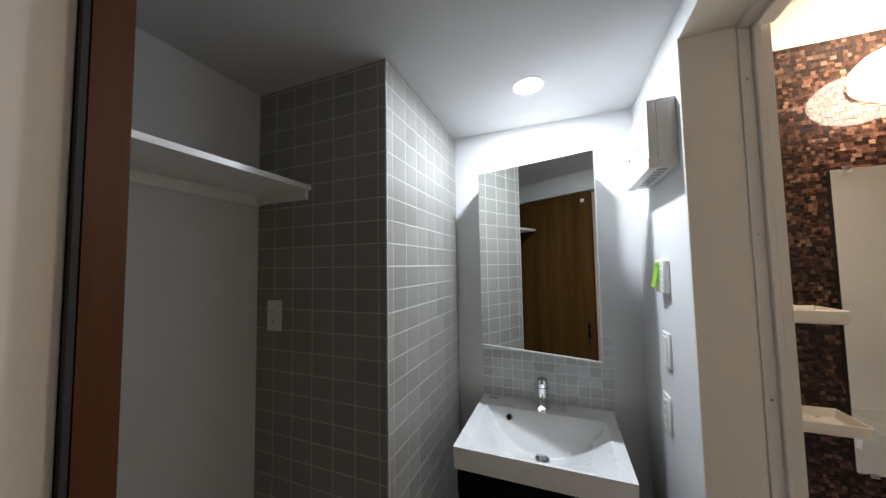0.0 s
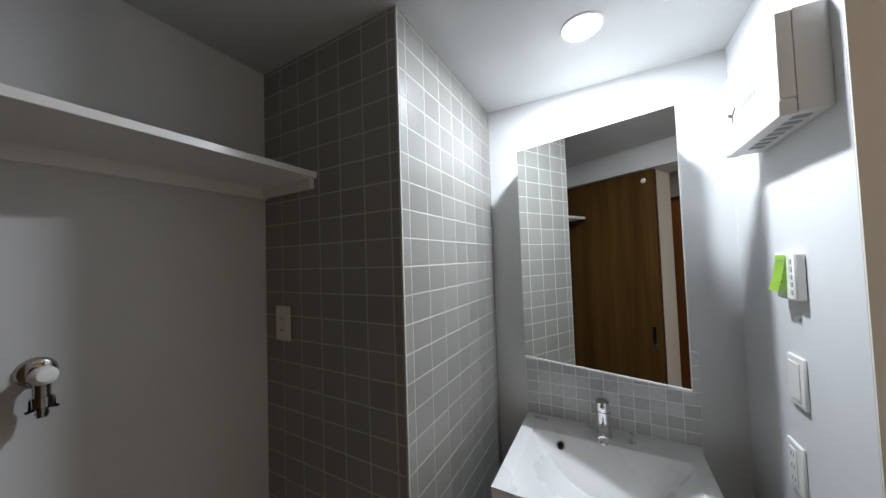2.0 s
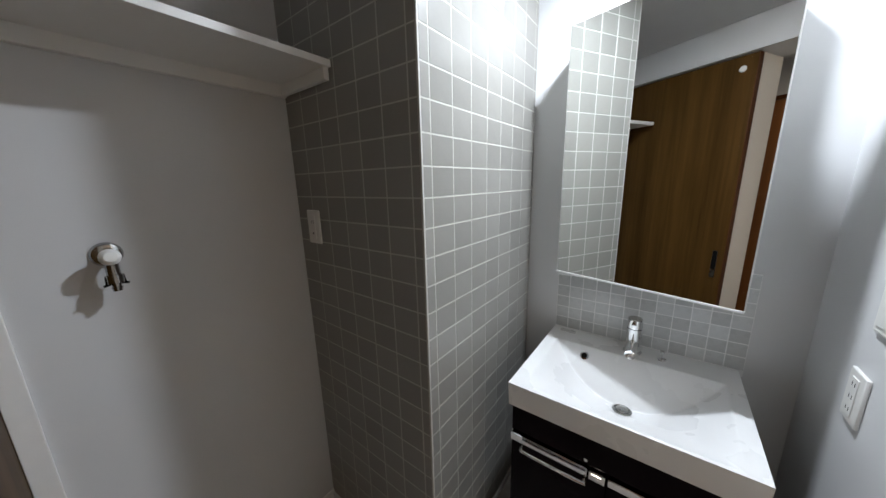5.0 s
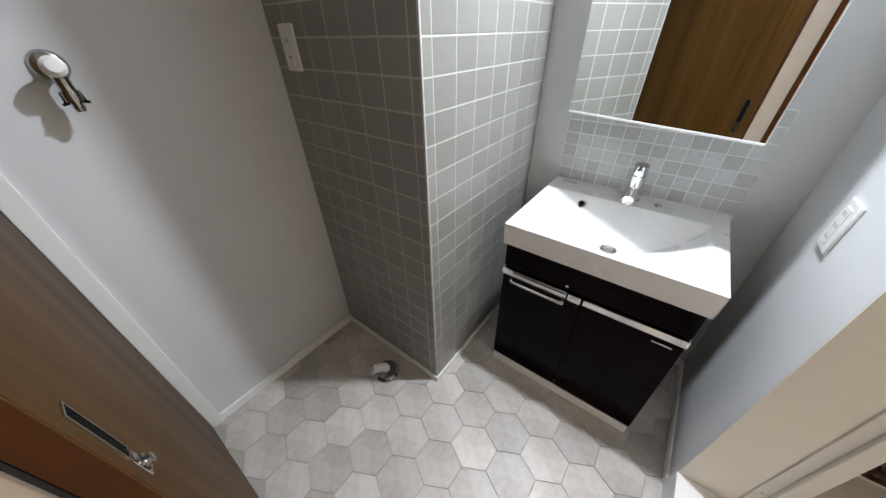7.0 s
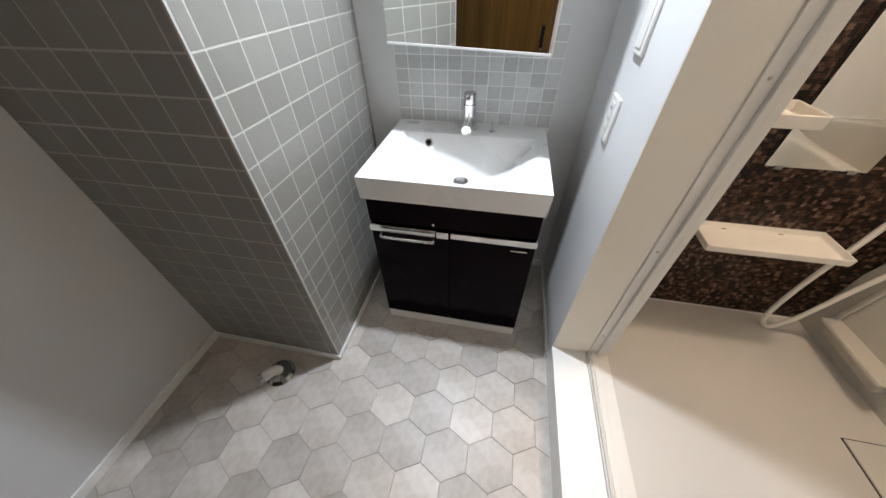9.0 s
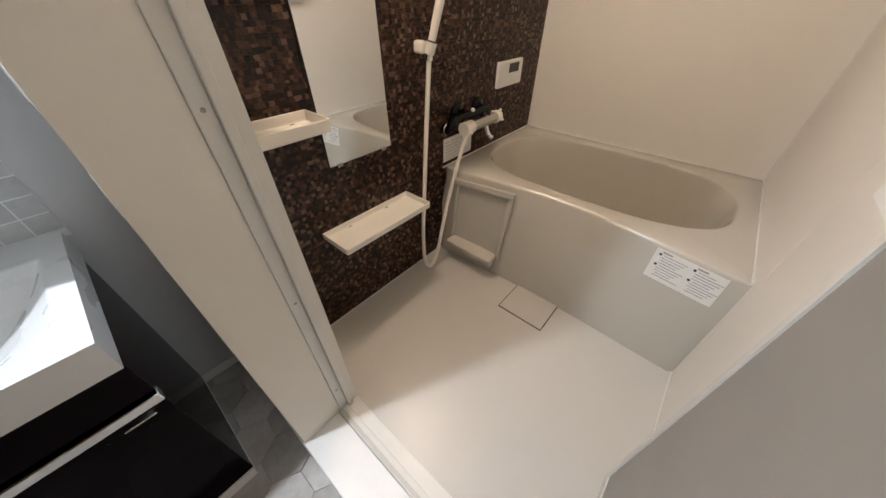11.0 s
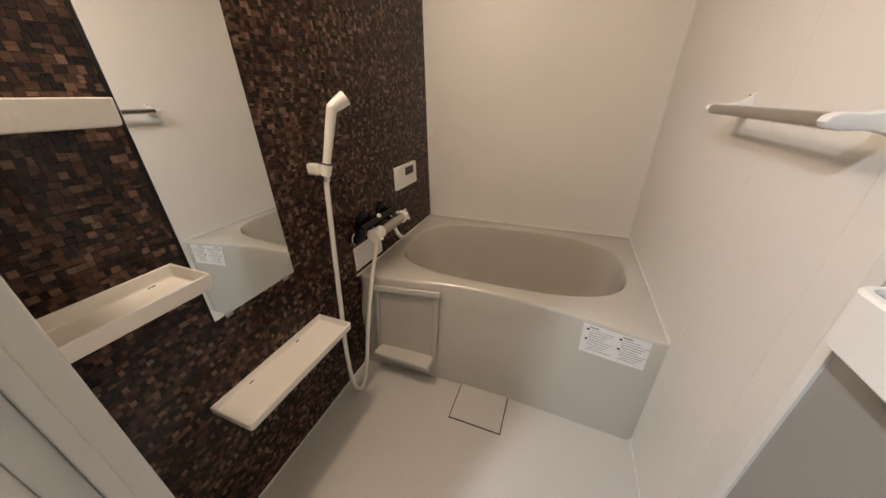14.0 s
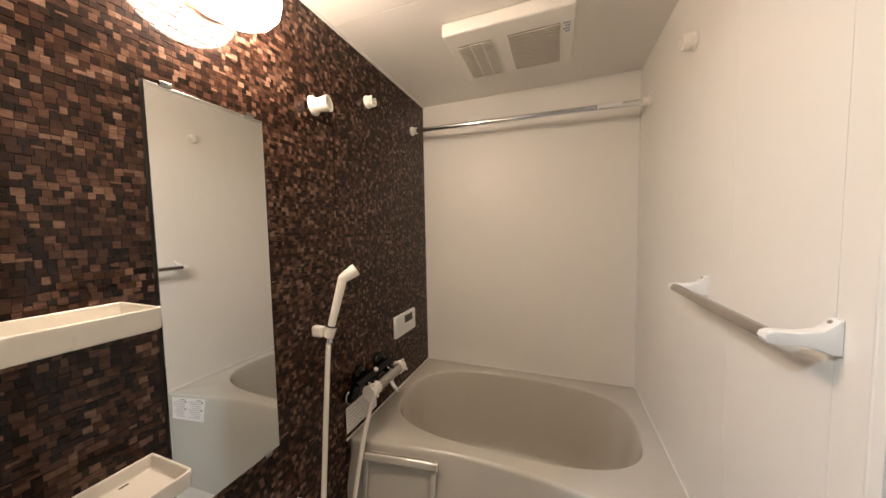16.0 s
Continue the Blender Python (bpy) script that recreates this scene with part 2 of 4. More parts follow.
def piece(name, parent, at, size, mat, bevel=0.0008, axis="x"):
    """A thin slab whose front is chamfered, proud along its axis; alike slabs share a mesh."""
    key = (name, mat.name, axis, *(round(s, 4) for s in size))
    if key not in PIECES:
        w, h, d = size
        bm = bmesh.new()
        lo = [bm.verts.new((a * w / 2, b * h / 2, 0)) for a, b in ((-1, -1), (1, -1), (1, 1), (-1, 1))]
        hi = [bm.verts.new((a * (w / 2 - bevel), b * (h / 2 - bevel), d)) for a, b in ((-1, -1), (1, -1), (1, 1), (-1, 1))]
        bm.faces.new(hi)
        for k in range(4):
            bm.faces.new((lo[k], lo[(k + 1) % 4], hi[(k + 1) % 4], hi[k]))
        turn = {"+x": Matrix(((0, 0, 1), (1, 0, 0), (0, 1, 0))), "-x": Matrix(((0, 0, -1), (-1, 0, 0), (0, 1, 0))),
                "-y": Matrix(((1, 0, 0), (0, 0, -1), (0, 1, 0))), "+z": Matrix.Identity(3)}[axis]
        for v in bm.verts:
            v.co = turn @ v.co
        PIECES[key] = mesh_of(name, bm, mat, False)
    ob = new(name, PIECES[key])
    ob.location = at
    ob.parent = parent
    ob.matrix_parent_inverse = parent.matrix_basis.inverted()
    return ob


# ---- washroom: structure ----
floor = structure("floor", boxes((WEST - 0.1, EAST + 0.13, -1.48, 0.1, -0.12, -0.003)), HEX_GROUT, "washroom floor of pale stone hexagons with thin grey joints", "floor", False)
wall_north = structure("wall_north", boxes((WEST - 0.1, EAST + 0.13, 0.0, 0.1, -0.12, 2.4)), WALL, "white papered wall behind the vanity", "wall", False)
wall_west = structure("wall_west", boxes((WEST - 0.1, WEST, -1.497, 0.0, -0.12, 2.4)), WALL, "white papered wall of the washing machine space", "wall", False)
wall_east = structure("wall_east", boxes((EAST, EAST + 0.13, JAMB_Y, 0.0, -0.12, 2.4), (EAST, EAST + 0.13, JAMB_Y2, JAMB_Y, 2.089, 2.4),
                                         (EAST, EAST + 0.13, -1.75, JAMB_Y2, -0.12, 2.4)), WALL, "white papered wall with the bathroom doorway", "wall", False)
wall_south = structure("wall_south", boxes((WEST - 0.1, 0.125, -1.69, -1.497, -0.12, 2.4), (0.125, EAST, -1.69, -1.497, 2.01, 2.4),
                                           (WEST, EAST, -1.497, SOUTH, 2.01, 2.4)), WALL, "white wall over and behind the sliding door", "wall", False)
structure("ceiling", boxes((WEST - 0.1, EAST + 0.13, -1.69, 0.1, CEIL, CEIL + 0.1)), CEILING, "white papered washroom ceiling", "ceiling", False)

# tiled pipe shaft
wall_shaft_south = structure("wall_shaft_south", boxes((WEST, SHAFT_X, SHAFT_Y, -0.37, 0.0, CEIL)), GROUT, "pipe shaft face with square grey tiles", "wall", False)
wall_shaft_east = structure("wall_shaft_east", boxes((WEST, SHAFT_X, -0.368, 0.0, 0.0, CEIL)), GROUT, "pipe shaft side with square grey tiles beside the vanity", "wall", False)
ROW0, PITCH = 1.445, 0.0786
GAP = 0.0040
zs = [ROW0 + PITCH * k for k in range(-19, 10)]
zs = [0.03] + [z for z in zs if 0.035 < z < CEIL - 0.004] + [CEIL]


def clad(parent, cuts, fixed, axis):
    for a, b in zip(cuts, cuts[1:]):
        for z0, z1 in zip(zs, zs[1:]):
            w, h = abs(b - a) - GAP, z1 - z0 - GAP
            if w > 0.004 and h > 0.004:
                at = ((a + b) / 2, fixed, (z0 + z1) / 2) if axis == "-y" else (fixed, (a + b) / 2, (z0 + z1) / 2)
                piece("tile", parent, at, (w, h, 0.0006), GREY_TILE, axis=axis)


xs = [SHAFT_X - 0.004] + [-0.012 - 0.0955 * k for k in range(6)] + [WEST]
ys = [SHAFT_Y + 0.004] + [-0.696 + 0.0957 * k for k in range(8)] + [0.0]
clad(wall_shaft_south, xs, SHAFT_Y, "-y")
clad(wall_shaft_east, ys, SHAFT_X, "+x")

# baseboards
structure("baseboard_west", boxes((WEST, WEST + 0.009, SOUTH + 0.002, SHAFT_Y, 0.0, 0.042), bevel=0.002), TRIM, "low white baseboard", "baseboard")
structure("baseboard_shaft", boxes((WEST + 0.009, SHAFT_X + 0.009, SHAFT_Y - 0.009, SHAFT_Y - 0.0002, 0.0, 0.028), (SHAFT_X + 0.0018, SHAFT_X + 0.009, SHAFT_Y, -0.002, 0.0, 0.028), bevel=0.002),
          TRIM, "low white baseboard round the shaft", "baseboard")
structure("baseboard_north", boxes((SHAFT_X + 0.009, EAST - 0.009, -0.009, 0.0, 0.0, 0.04), bevel=0.002), TRIM, "low white baseboard behind the vanity", "baseboard")
structure("baseboard_east", boxes((EAST - 0.009, EAST, JAMB_Y + 0.002, -0.009, 0.0, 0.04), bevel=0.002), TRIM, "low white baseboard", "baseboard")
structure("trim_west", boxes((WEST, WEST + 0.012, -1.4454, SOUTH + 0.012, 0.0, 2.01), bevel=0.002), TRIM, "white upright casing beside the sliding door", "trim")
structure("trim_jamb", boxes((0.125, 0.152, -1.705, -1.4840, 0.0, 2.01), bevel=0.002), REVEAL, "cream door jamb", "trim")
structure("trim_jamb_east", boxes((EAST - 0.02, EAST, -1.705, -1.42, 0.0, 2.01), bevel=0.002), REVEAL, "cream door jamb", "trim")

# ---- hall behind the doorway ----
structure("floor_hall", boxes((WEST - 0.1, 1.5, -2.6, -1.48, -0.12, -0.004)), HALL_FLOOR, "brown wooden hall floor", "floor", False)
structure("wall_hall", boxes((WEST - 0.1, 1.5, -2.7, -2.6, -0.12, 2.4), (WEST - 0.2, WEST - 0.1, -2.7, -1.475, -0.12, 2.4), (1.4, 1.5, -2.6, -1.75, -0.12, 2.4),
                             (EAST, 1.5, -1.75, -1.52, -0.12, 2.4)), WALL, "white hall walls", "wall", False)
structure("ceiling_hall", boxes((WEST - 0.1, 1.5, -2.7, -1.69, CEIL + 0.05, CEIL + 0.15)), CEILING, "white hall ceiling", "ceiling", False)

# sliding door, pushed open
DX = 0.160
d = thing("sliding_door", (-0.2, -1.4620, 0.006), "dark walnut wooden sliding door, slid open, with black handle", "door")
leaf = part("leaf", boxes((WEST + 0.001, DX - 0.004, -1.4785, -1.4460, 0.008, 2.004), bevel=0.0015), DOOR_WOOD, d)
part("edge_band", boxes((DX - 0.004, DX, -1.4775, -1.4470, 0.008, 2.004)), EDGE_WOOD, d, "red-brown wooden edge band")
part("gasket", boxes((DX - 0.012, DX - 0.0002, -1.4835, -1.4790, 0.008, 2.004)), GASKET, d, "black rubber seal")
plate = part("handle_plate", boxes((0.105, 0.127, -1.4482, -1.4448, 0.872, 0.982), bevel=0.001), PULL_BLACK, d, "black recessed pull")
part("pull_rim", boxes((0.103, 0.105, -1.4482, -1.4435, 0.870, 0.984), (0.127, 0.129, -1.4482, -1.4435, 0.870, 0.984), (0.105, 0.127, -1.4482, -1.4435, 0.982, 0.984)), STEEL, plate, "thin grey metal rim")
part("lock_knob", lathe([(0, 0.010), (0.006, 0.010), (0.0075, 0.008), (0.0075, 0.004), (0.0125, 0.003), (0.0125, 0)], (0.116, -1.4432, 0.842), (0, 1, 0), 20), DARK_CHROME, d, "chrome turn lock")
part("lock_case", boxes((0.105, 0.127, -1.4482, -1.4432, 0.822, 0.8695), bevel=0.003), DARK_CHROME, d, "chrome lock plate")
part("stop_button", lathe([(0, 0.006), (0.012, 0.006), (0.016, 0.0)], (0.10, -1.4460, 1.94), (0, 1, 0), 20), PLASTIC, d, "small round white stop")
dh = thing("hall_door", (0.45, -2.58, 0.0), "orange-brown wooden door in the hall", "door")
part("leaf", boxes((-0.17, 0.61, -2.6, -2.565, 0.01, 1.94), bevel=0.002), HALL_WOOD, dh)
part("frame", boxes((-0.2, -0.17, -2.6, -2.55, 0, 1.97), (0.61, 0.64, -2.6, -2.55, 0, 1.97), (-0.17, 0.61, -2.6, -2.55, 1.94, 1.97)), EDGE_WOOD, dh)

# ---- washing machine space ----
s = thing("wall_shelf", (WEST, -1.07, 1.74), "plain white board shelf over the washing machine space", "shelf")
part("board", boxes((WEST, -0.304, SOUTH + 0.002, SHAFT_Y - 0.0025, 1.735, 1.754), bevel=0.0015), TRIM, s)
part("cleat", boxes((WEST, WEST + 0.018, SOUTH + 0.002, SHAFT_Y - 0.0025, 1.698, 1.735), bevel=0.001), TRIM, s)
part("cleat", boxes((WEST + 0.018, -0.318, SHAFT_Y - 0.02, SHAFT_Y - 0.0025, 1.702, 1.735), bevel=0.001), TRIM, s)


def wall_plate(name, centre, w, h, normal, label, category, slots):
    """A moulded cover plate on a wall with its own rockers or sockets."""
    t = thing(name, centre, label, category)
    n = Vector(normal)
    u = Vector((0, 0, 1)).cross(n)

    def slab(cu, cz, ww, hh, d0, d1, bevel=0.002):
        bm = bmesh.new()
        box(bm, -ww / 2, ww / 2, -hh / 2, hh / 2, d0, d1, bevel=min(bevel, (d1 - d0) * 0.45))
        m = Matrix((u, Vector((0, 0, 1)), n)).transposed()
        for v in bm.verts:
            v.co = Vector(centre) + m @ v.co + u * cu + Vector((0, 0, cz))
        return bm
    part("cover", slab(0, 0, w, h, 0.0, 0.009, 0.004), PLASTIC, t)
    for nm, cu, cz, ww, hh, mt in slots:
        part(nm, slab(cu, cz, ww, hh, 0.009 if mt is not DARK_INK else 0.0092, 0.0115 if mt is not DARK_INK else 0.0122, 0.0008), mt, t)
    return t


wall_plate("wall_socket", (-0.480, SHAFT_Y - 0.0018, 1.262), 0.072, 0.118, (0, -1, 0), "white wall socket on the tiled shaft", "socket",
           [("insert", 0, 0, 0.028, 0.085, PLASTIC), ("slot", -0.006, 0.018, 0.002, 0.012, DARK_INK), ("slot", 0.006, 0.018, 0.002, 0.012, DARK_INK), ("earth_hole", 0, -0.022, 0.008, 0.006, DARK_INK)])
wall_plate("light_switch", (EAST, -0.335, 1.138), 0.074, 0.122, (-1, 0, 0), "white light switch plate with wide rocker", "switch",
           [("rocker", 0, 0, 0.046, 0.09, PLASTIC)])
wall_plate("double_socket", (EAST, -0.302, 0.914), 0.074, 0.122, (-1, 0, 0), "white wall socket plate beside the vanity", "socket",
           [("insert", 0, 0, 0.030, 0.09, PLASTIC), ("slot", -0.006, 0.03, 0.002, 0.01, DARK_INK), ("slot", 0.006, 0.03, 0.002, 0.01, DARK_INK),
            ("slot", -0.006, 0.0, 0.002, 0.01, DARK_INK), ("slot", 0.006, 0.0, 0.002, 0.01, DARK_INK), ("slot", -0.006, -0.03, 0.002, 0.01, DARK_INK), ("slot", 0.006, -0.03, 0.002, 0.01, DARK_INK)])

FY, FZ = -1.237, 1.250
t = thing("wall_tap", (WEST, FY, FZ), "chrome washing machine tap with white lever cap on the wall", "tap")
part("escutcheon", lathe([(0.030, 0.0), (0.030, 0.003), (0.026, 0.009), (0.015, 0.013), (0, 0.013)], (WEST, FY, FZ), (1, 0, 0)), DARK_CHROME, t)
part("body", rod(rod(bmesh.new(), (WEST + 0.012, FY, FZ), (WEST + 0.060, FY, FZ - 0.002), 0.012), (WEST + 0.050, FY, FZ - 0.004), (WEST + 0.052, FY, FZ - 0.045), 0.0125), DARK_CHROME, t)
part("cap", lathe([(0.0, 0.024), (0.012, 0.0225), (0.0185, 0.015), (0.0195, 0.0), (0.016, -0.010)], (WEST + 0.058, FY, FZ), (1, 0, 0.15)), PLASTIC, t, "round white cap")
part("collar", rod(bmesh.new(), (WEST + 0.052, FY, FZ - 0.044), (WEST + 0.054, FY, FZ - 0.064), 0.0165), DARK_CHROME, t)
part("nozzle", rod(rod(bmesh.new(), (WEST + 0.054, FY, FZ - 0.064), (WEST + 0.055, FY, FZ - 0.074), 0.009), (WEST + 0.055, FY, FZ - 0.074), (WEST + 0.056, FY, FZ - 0.084), 0.0105, 0.008), DARK_CHROME, t)
for dy, dx in ((0.014, 0.0), (-0.014, 0.002)):
    part("clip", rod(rod(bmesh.new(), (WEST + 0.053 + dx, FY + dy * 0.9, FZ - 0.046), (WEST + 0.056 + dx, FY + dy, FZ - 0.068), 0.0045), (WEST + 0.056 + dx, FY + dy, FZ - 0.066), (WEST + 0.060 + dx, FY + dy * 1.5, FZ - 0.067), 0.003), BLACK, t, "black locking clip")

t = thing("floor_drain", (-0.193, -0.845, 0.0), "chrome washing machine drain with white elbow on the floor", "drain")
part("flange", lathe([(0.058, 0.0), (0.057, 0.004), (0.047, 0.016), (0.03, 0.022), (0, 0.022)], (-0.193, -0.845, 0.0)), DARK_CHROME, t)
part("elbow", tube([(-0.195, -0.845, 0.012), (-0.197, -0.85, 0.034), (-0.210, -0.868, 0.042), (-0.228, -0.892, 0.040)], 0.02), PLASTIC, t, "white elbow spout")
part("ring", rod(bmesh.new(), (-0.225, -0.888, 0.040), (-0.233, -0.899, 0.039), 0.022), CHROME, t)

# ---- vanity ----
VX0, VX1, VF, DECK = 0.158, 0.760, -0.503, 0.764
v = thing("vanity_unit", (0.46, -0.25, 0.0), "white wash basin on a gloss black two-door cabinet", "vanity")
body = part("cabinet_body", boxes((VX0 + 0.008, VX1 - 0.008, -0.455, -0.012, 0.045, 0.60), (VX0 + 0.008, VX0 + 0.024, -0.455, -0.012, 0.6002, 0.684), (VX1 - 0.024, VX1 - 0.008, -0.455, -0.012, 0.6002, 0.684)), BLACK_GLOSS, v, "gloss black cabinet carcass")
part("plinth", boxes((VX0 + 0.010, VX1 - 0.010, -0.479, -0.012, 0.0, 0.044), bevel=0.0015), TRIM, v, "white plinth")
part("top_panel", boxes((VX0 + 0.006, VX1 - 0.006, -0.476, -0.456, 0.572, 0.681), bevel=0.002), BLACK_GLOSS, v)
SPLIT = 0.457
dl = part("door", boxes((VX0 + 0.006, SPLIT - 0.0006, -0.476, -0.456, 0.047, 0.532), bevel=0.002), BLACK_GLOSS, v)
dr = part("door", boxes((SPLIT + 0.0006, VX1 - 0.006, -0.476, -0.456, 0.047, 0.532), bevel=0.002), BLACK_GLOSS, v)
part("rail", boxes((VX0 + 0.004, 0.406, -0.486, -0.457, 0.537, 0.567), bevel=0.003), CHROME, v, "chrome finger rail")
part("rail", boxes((SPLIT + 0.004, VX1 - 0.004, -0.486, -0.457, 0.540, 0.566), bevel=0.003), CHROME, v, "chrome finger rail")
part("lock_block", boxes((0.411, SPLIT - 0.003, -0.488, -0.457, 0.538, 0.566), (0.418, 0.446, -0.4895, -0.4878, 0.545, 0.559), bevel=0.0015), CHROME, v, "chrome lock block between the rails")
part("lip", boxes((0.205, 0.402, -0.494, -0.4862, 0.548, 0.562), bevel=0.002), CHROME, v, "chrome lip of the left rail")
part("handle", tube([(0.206, -0.476, 0.529), (0.207, -0.494, 0.527), (0.214, -0.500, 0.524), (0.28, -0.501, 0.524), (0.393, -0.500, 0.524), (0.400, -0.494, 0.527), (0.401, -0.476, 0.529)], 0.0055), CHROME, dl, "long chrome loop handle")
part("handle", boxes((0.672, 0.728, -0.483, -0.476, 0.513, 0.519), bevel=0.002), CHROME, dr, "short chrome bar")
part("keyhole", lathe([(0.005, 0.0), (0.005, 0.002), (0, 0.002)], (0.399, -0.476, 0.587), (0, -1, 0), 12), CHROME, v)


def bowl_height(x, y):
    """The bowl: a long ramp from the front meets a curved rear wall along an arc through the drain."""
    u = abs(x - 0.460) / 0.258
    if u >= 1 or not -0.49 < y < -0.122:
        return 0.0
    deep = 0.138 * (1 - u ** 2.4)
    arc = -0.122 - 0.108 * (1 - u * u) ** 0.9 - 0.0001
    ramp, rear = deep * ((y + 0.49) / (arc + 0.49)) ** 0.62, deep * ((-0.122 - y) / (-0.122 - arc))
    return -max(0.5 * (ramp + rear - math.hypot(ramp - rear, 0.0025)), 0.0)


def bowl_normal(x, y):
    e = 0.004
    return ((bowl_height(x - e, y) - bowl_height(x + e, y)) / (2 * e), (bowl_height(x, y - e) - bowl_height(x, y + e)) / (2 * e), 1)


bm = bmesh.new()
NX, NY = 168, 150
grid = [[None] * (NY + 1) for _ in range(NX + 1)]
for i in range(NX + 1):
    for j in range(NY + 1):
        x, y = VX0 + (VX1 - VX0) * i / NX, VF + (-0.001 - VF) * j / NY
        grid[i][j] = bm.verts.new((x, y, DECK + bowl_height(x, y)))
for i in range(NX):
    for j in range(NY):
        bm.faces.new((grid[i][j], grid[i + 1][j], grid[i + 1][j + 1], grid[i][j + 1]))
loop = [grid[i][0] for i in range(NX + 1)] + [grid[NX][j] for j in range(1, NY + 1)] + [grid[i][NY] for i in range(NX - 1, -1, -1)] + [grid[0][j] for j in range(NY - 1, 0, -1)]
low = []
for w in loop:
    dx, dy = (0.003 if w.co.x < 0.3 else -0.003 if w.co.x > 0.6 else 0), 0.003 if w.co.y < -0.4 else 0
    low.append(bm.verts.new((w.co.x + dx, w.co.y + dy, 0.684)))
for k in range(len(loop)):
    j = (k + 1) % len(loop)
    bm.faces.new((loop[j], loop[k], low[k], low[j]))
basin = part("basin", bm, CERAMIC, v, "white ceramic basin with shallow bowl")
basin.data.set_sharp_from_angle(angle=radians(70))
part("drain", lathe([(0.029, -0.004), (0.030, 0.004), (0.025, 0.006), (0.0235, -0.001), (0.020, -0.001), (0.018, 0.007), (0.0, 0.009)], (0.462, -0.276, DECK + bowl_height(0.462, -0.284) + 0.004), (0, 0.05, 1)), CHROME, basin, "chrome pop-up drain")
OX, OY = 0.312, -0.145
part("overflow", lathe([(0.0155, -0.006), (0.0155, 0.004), (0.0105, 0.005), (0.0098, 0.003)], (OX, OY, DECK + bowl_height(OX, OY)), bowl_normal(OX, OY), 20), CHROME, basin, "chrome overflow ring")
part("overflow_hole", lathe([(0.0100, 0.0032), (0, 0.0034)], (OX, OY, DECK + bowl_height(OX, OY)), bowl_normal(OX, OY), 20), BLACK, basin)
part("caution_label", boxes((0.185, 0.255, -0.05, -0.02, DECK + 0.0002, DECK + 0.0007)), PAPER, basin, "small grey caution label")
part("label_print", boxes(*[(0.19, 0.25, -0.047 + 0.007 * k, -0.044 + 0.007 * k, DECK + 0.0008, DECK + 0.0011) for k in range(4)]), INK, basin)

t = thing("basin_tap", (0.46, -0.075, DECK), "chrome single-lever basin mixer tap", "tap")
part("base_ring", lathe([(0.031, 0), (0.031, 0.004), (0.027, 0.007), (0, 0.007)], (0.46, -0.07, DECK)), CHROME, t)
part("body", rod(bmesh.new(), (0.46, -0.07, DECK + 0.005), (0.46, -0.076, DECK + 0.100), 0.0245, 0.0245, 32), CHROME, t)
part("spout", rod(bmesh.new(), (0.46, -0.072, DECK + 0.045), (0.46, -0.158, DECK + 0.030), 0.0175, 0.0170, 28), CHROME, t)
part("aerator", rod(bmesh.new(), (0.46, -0.144, DECK + 0.022), (0.46, -0.146, DECK + 0.010), 0.012, 0.0115, 20), STEEL, t)
part("lever", rod(bmesh.new(), (0.46, -0.0762, DECK + 0.103), (0.46, -0.0785, DECK + 0.136), 0.0247, 0.0235, 32), CHROME, t)
part("lever_top", rod(bmesh.new(), (0.46, -0.0786, DECK + 0.1362), (0.46, -0.0787, DECK + 0.1385), 0.0225, 0.021, 32), STEEL, t)
part("lever_tongue", boxes((0.452, 0.468, -0.122, -0.098, DECK + 0.122, DECK + 0.129), bevel=0.002), CHROME, t)
t = thing("popup_knob", (0.552, -0.072, DECK), "small chrome pop-up drain knob", "knob")
part("flange", lathe([(0.014, 0), (0.013, 0.003), (0.004, 0.005), (0, 0.005)], (0.552, -0.072, DECK)), CHROME, t)
part("stem", rod(bmesh.new(), (0.552, -0.072, DECK + 0.004), (0.552, -0.072, DECK + 0.026), 0.003), CHROME, t)
part("cap", lathe([(0.004, 0.024), (0.0075, 0.027), (0.0075, 0.032), (0, 0.034)], (0.552, -0.072, DECK)), CHROME, t)

# splashback of small tiles
sp = structure("wall_splashback", boxes((VX0, 0.772, -0.006, -0.0002, DECK - 0.02, 1.10)), SPLASH_GROUT, "splashback of small glossy grey tiles", "splashback", False)
for i in range(12):
    for j in range(7):
        x0, z0 = VX0 + 0.0512 * i, DECK + 0.0012 + 0.0478 * j
        piece("tile", sp, (x0 + 0.0256, -0.006, z0 + 0.0239), (0.0482, 0.0448, 0.0008), SPLASH_TILE, axis="-y")

# mirror cabinet whose door stands ajar
mc = thing("mirror_cabinet", (0.45, -0.06, 1.066), "frameless mirror cabinet over the basin, its door ajar", "mirror")
part("body", boxes((0.20, 0.70, -0.138, -0.0002, 1.07, 1.895), bevel=0.002), PLASTIC, mc, "white cabinet body")
hinge, swing = Vector((0.198, -0.150, 0)), radians(-14.6)


def on_door(bm):
    m = Matrix.Translation(hinge) @ Matrix.Rotation(swing, 4, "Z")
    for w in bm.verts:
        w.co = m @ w.co
    return bm


md = part("door", on_door(boxes((0.0, 0.520, -0.012, 0.004, 1.062, 1.893), bevel=0.001)), PLASTIC, mc, "white door backing")
part("mirror_glass", on_door(boxes((0.0015, 0.5185, -0.0165, -0.0122, 1.068, 1.8915))), MIRROR, md, "clear mirror")
part("edge_rail", on_door(boxes((0.0, 0.520, -0.0185, -0.006, 1.061, 1.0675), bevel=0.001)), TRIM, md, "thin white bottom rail")

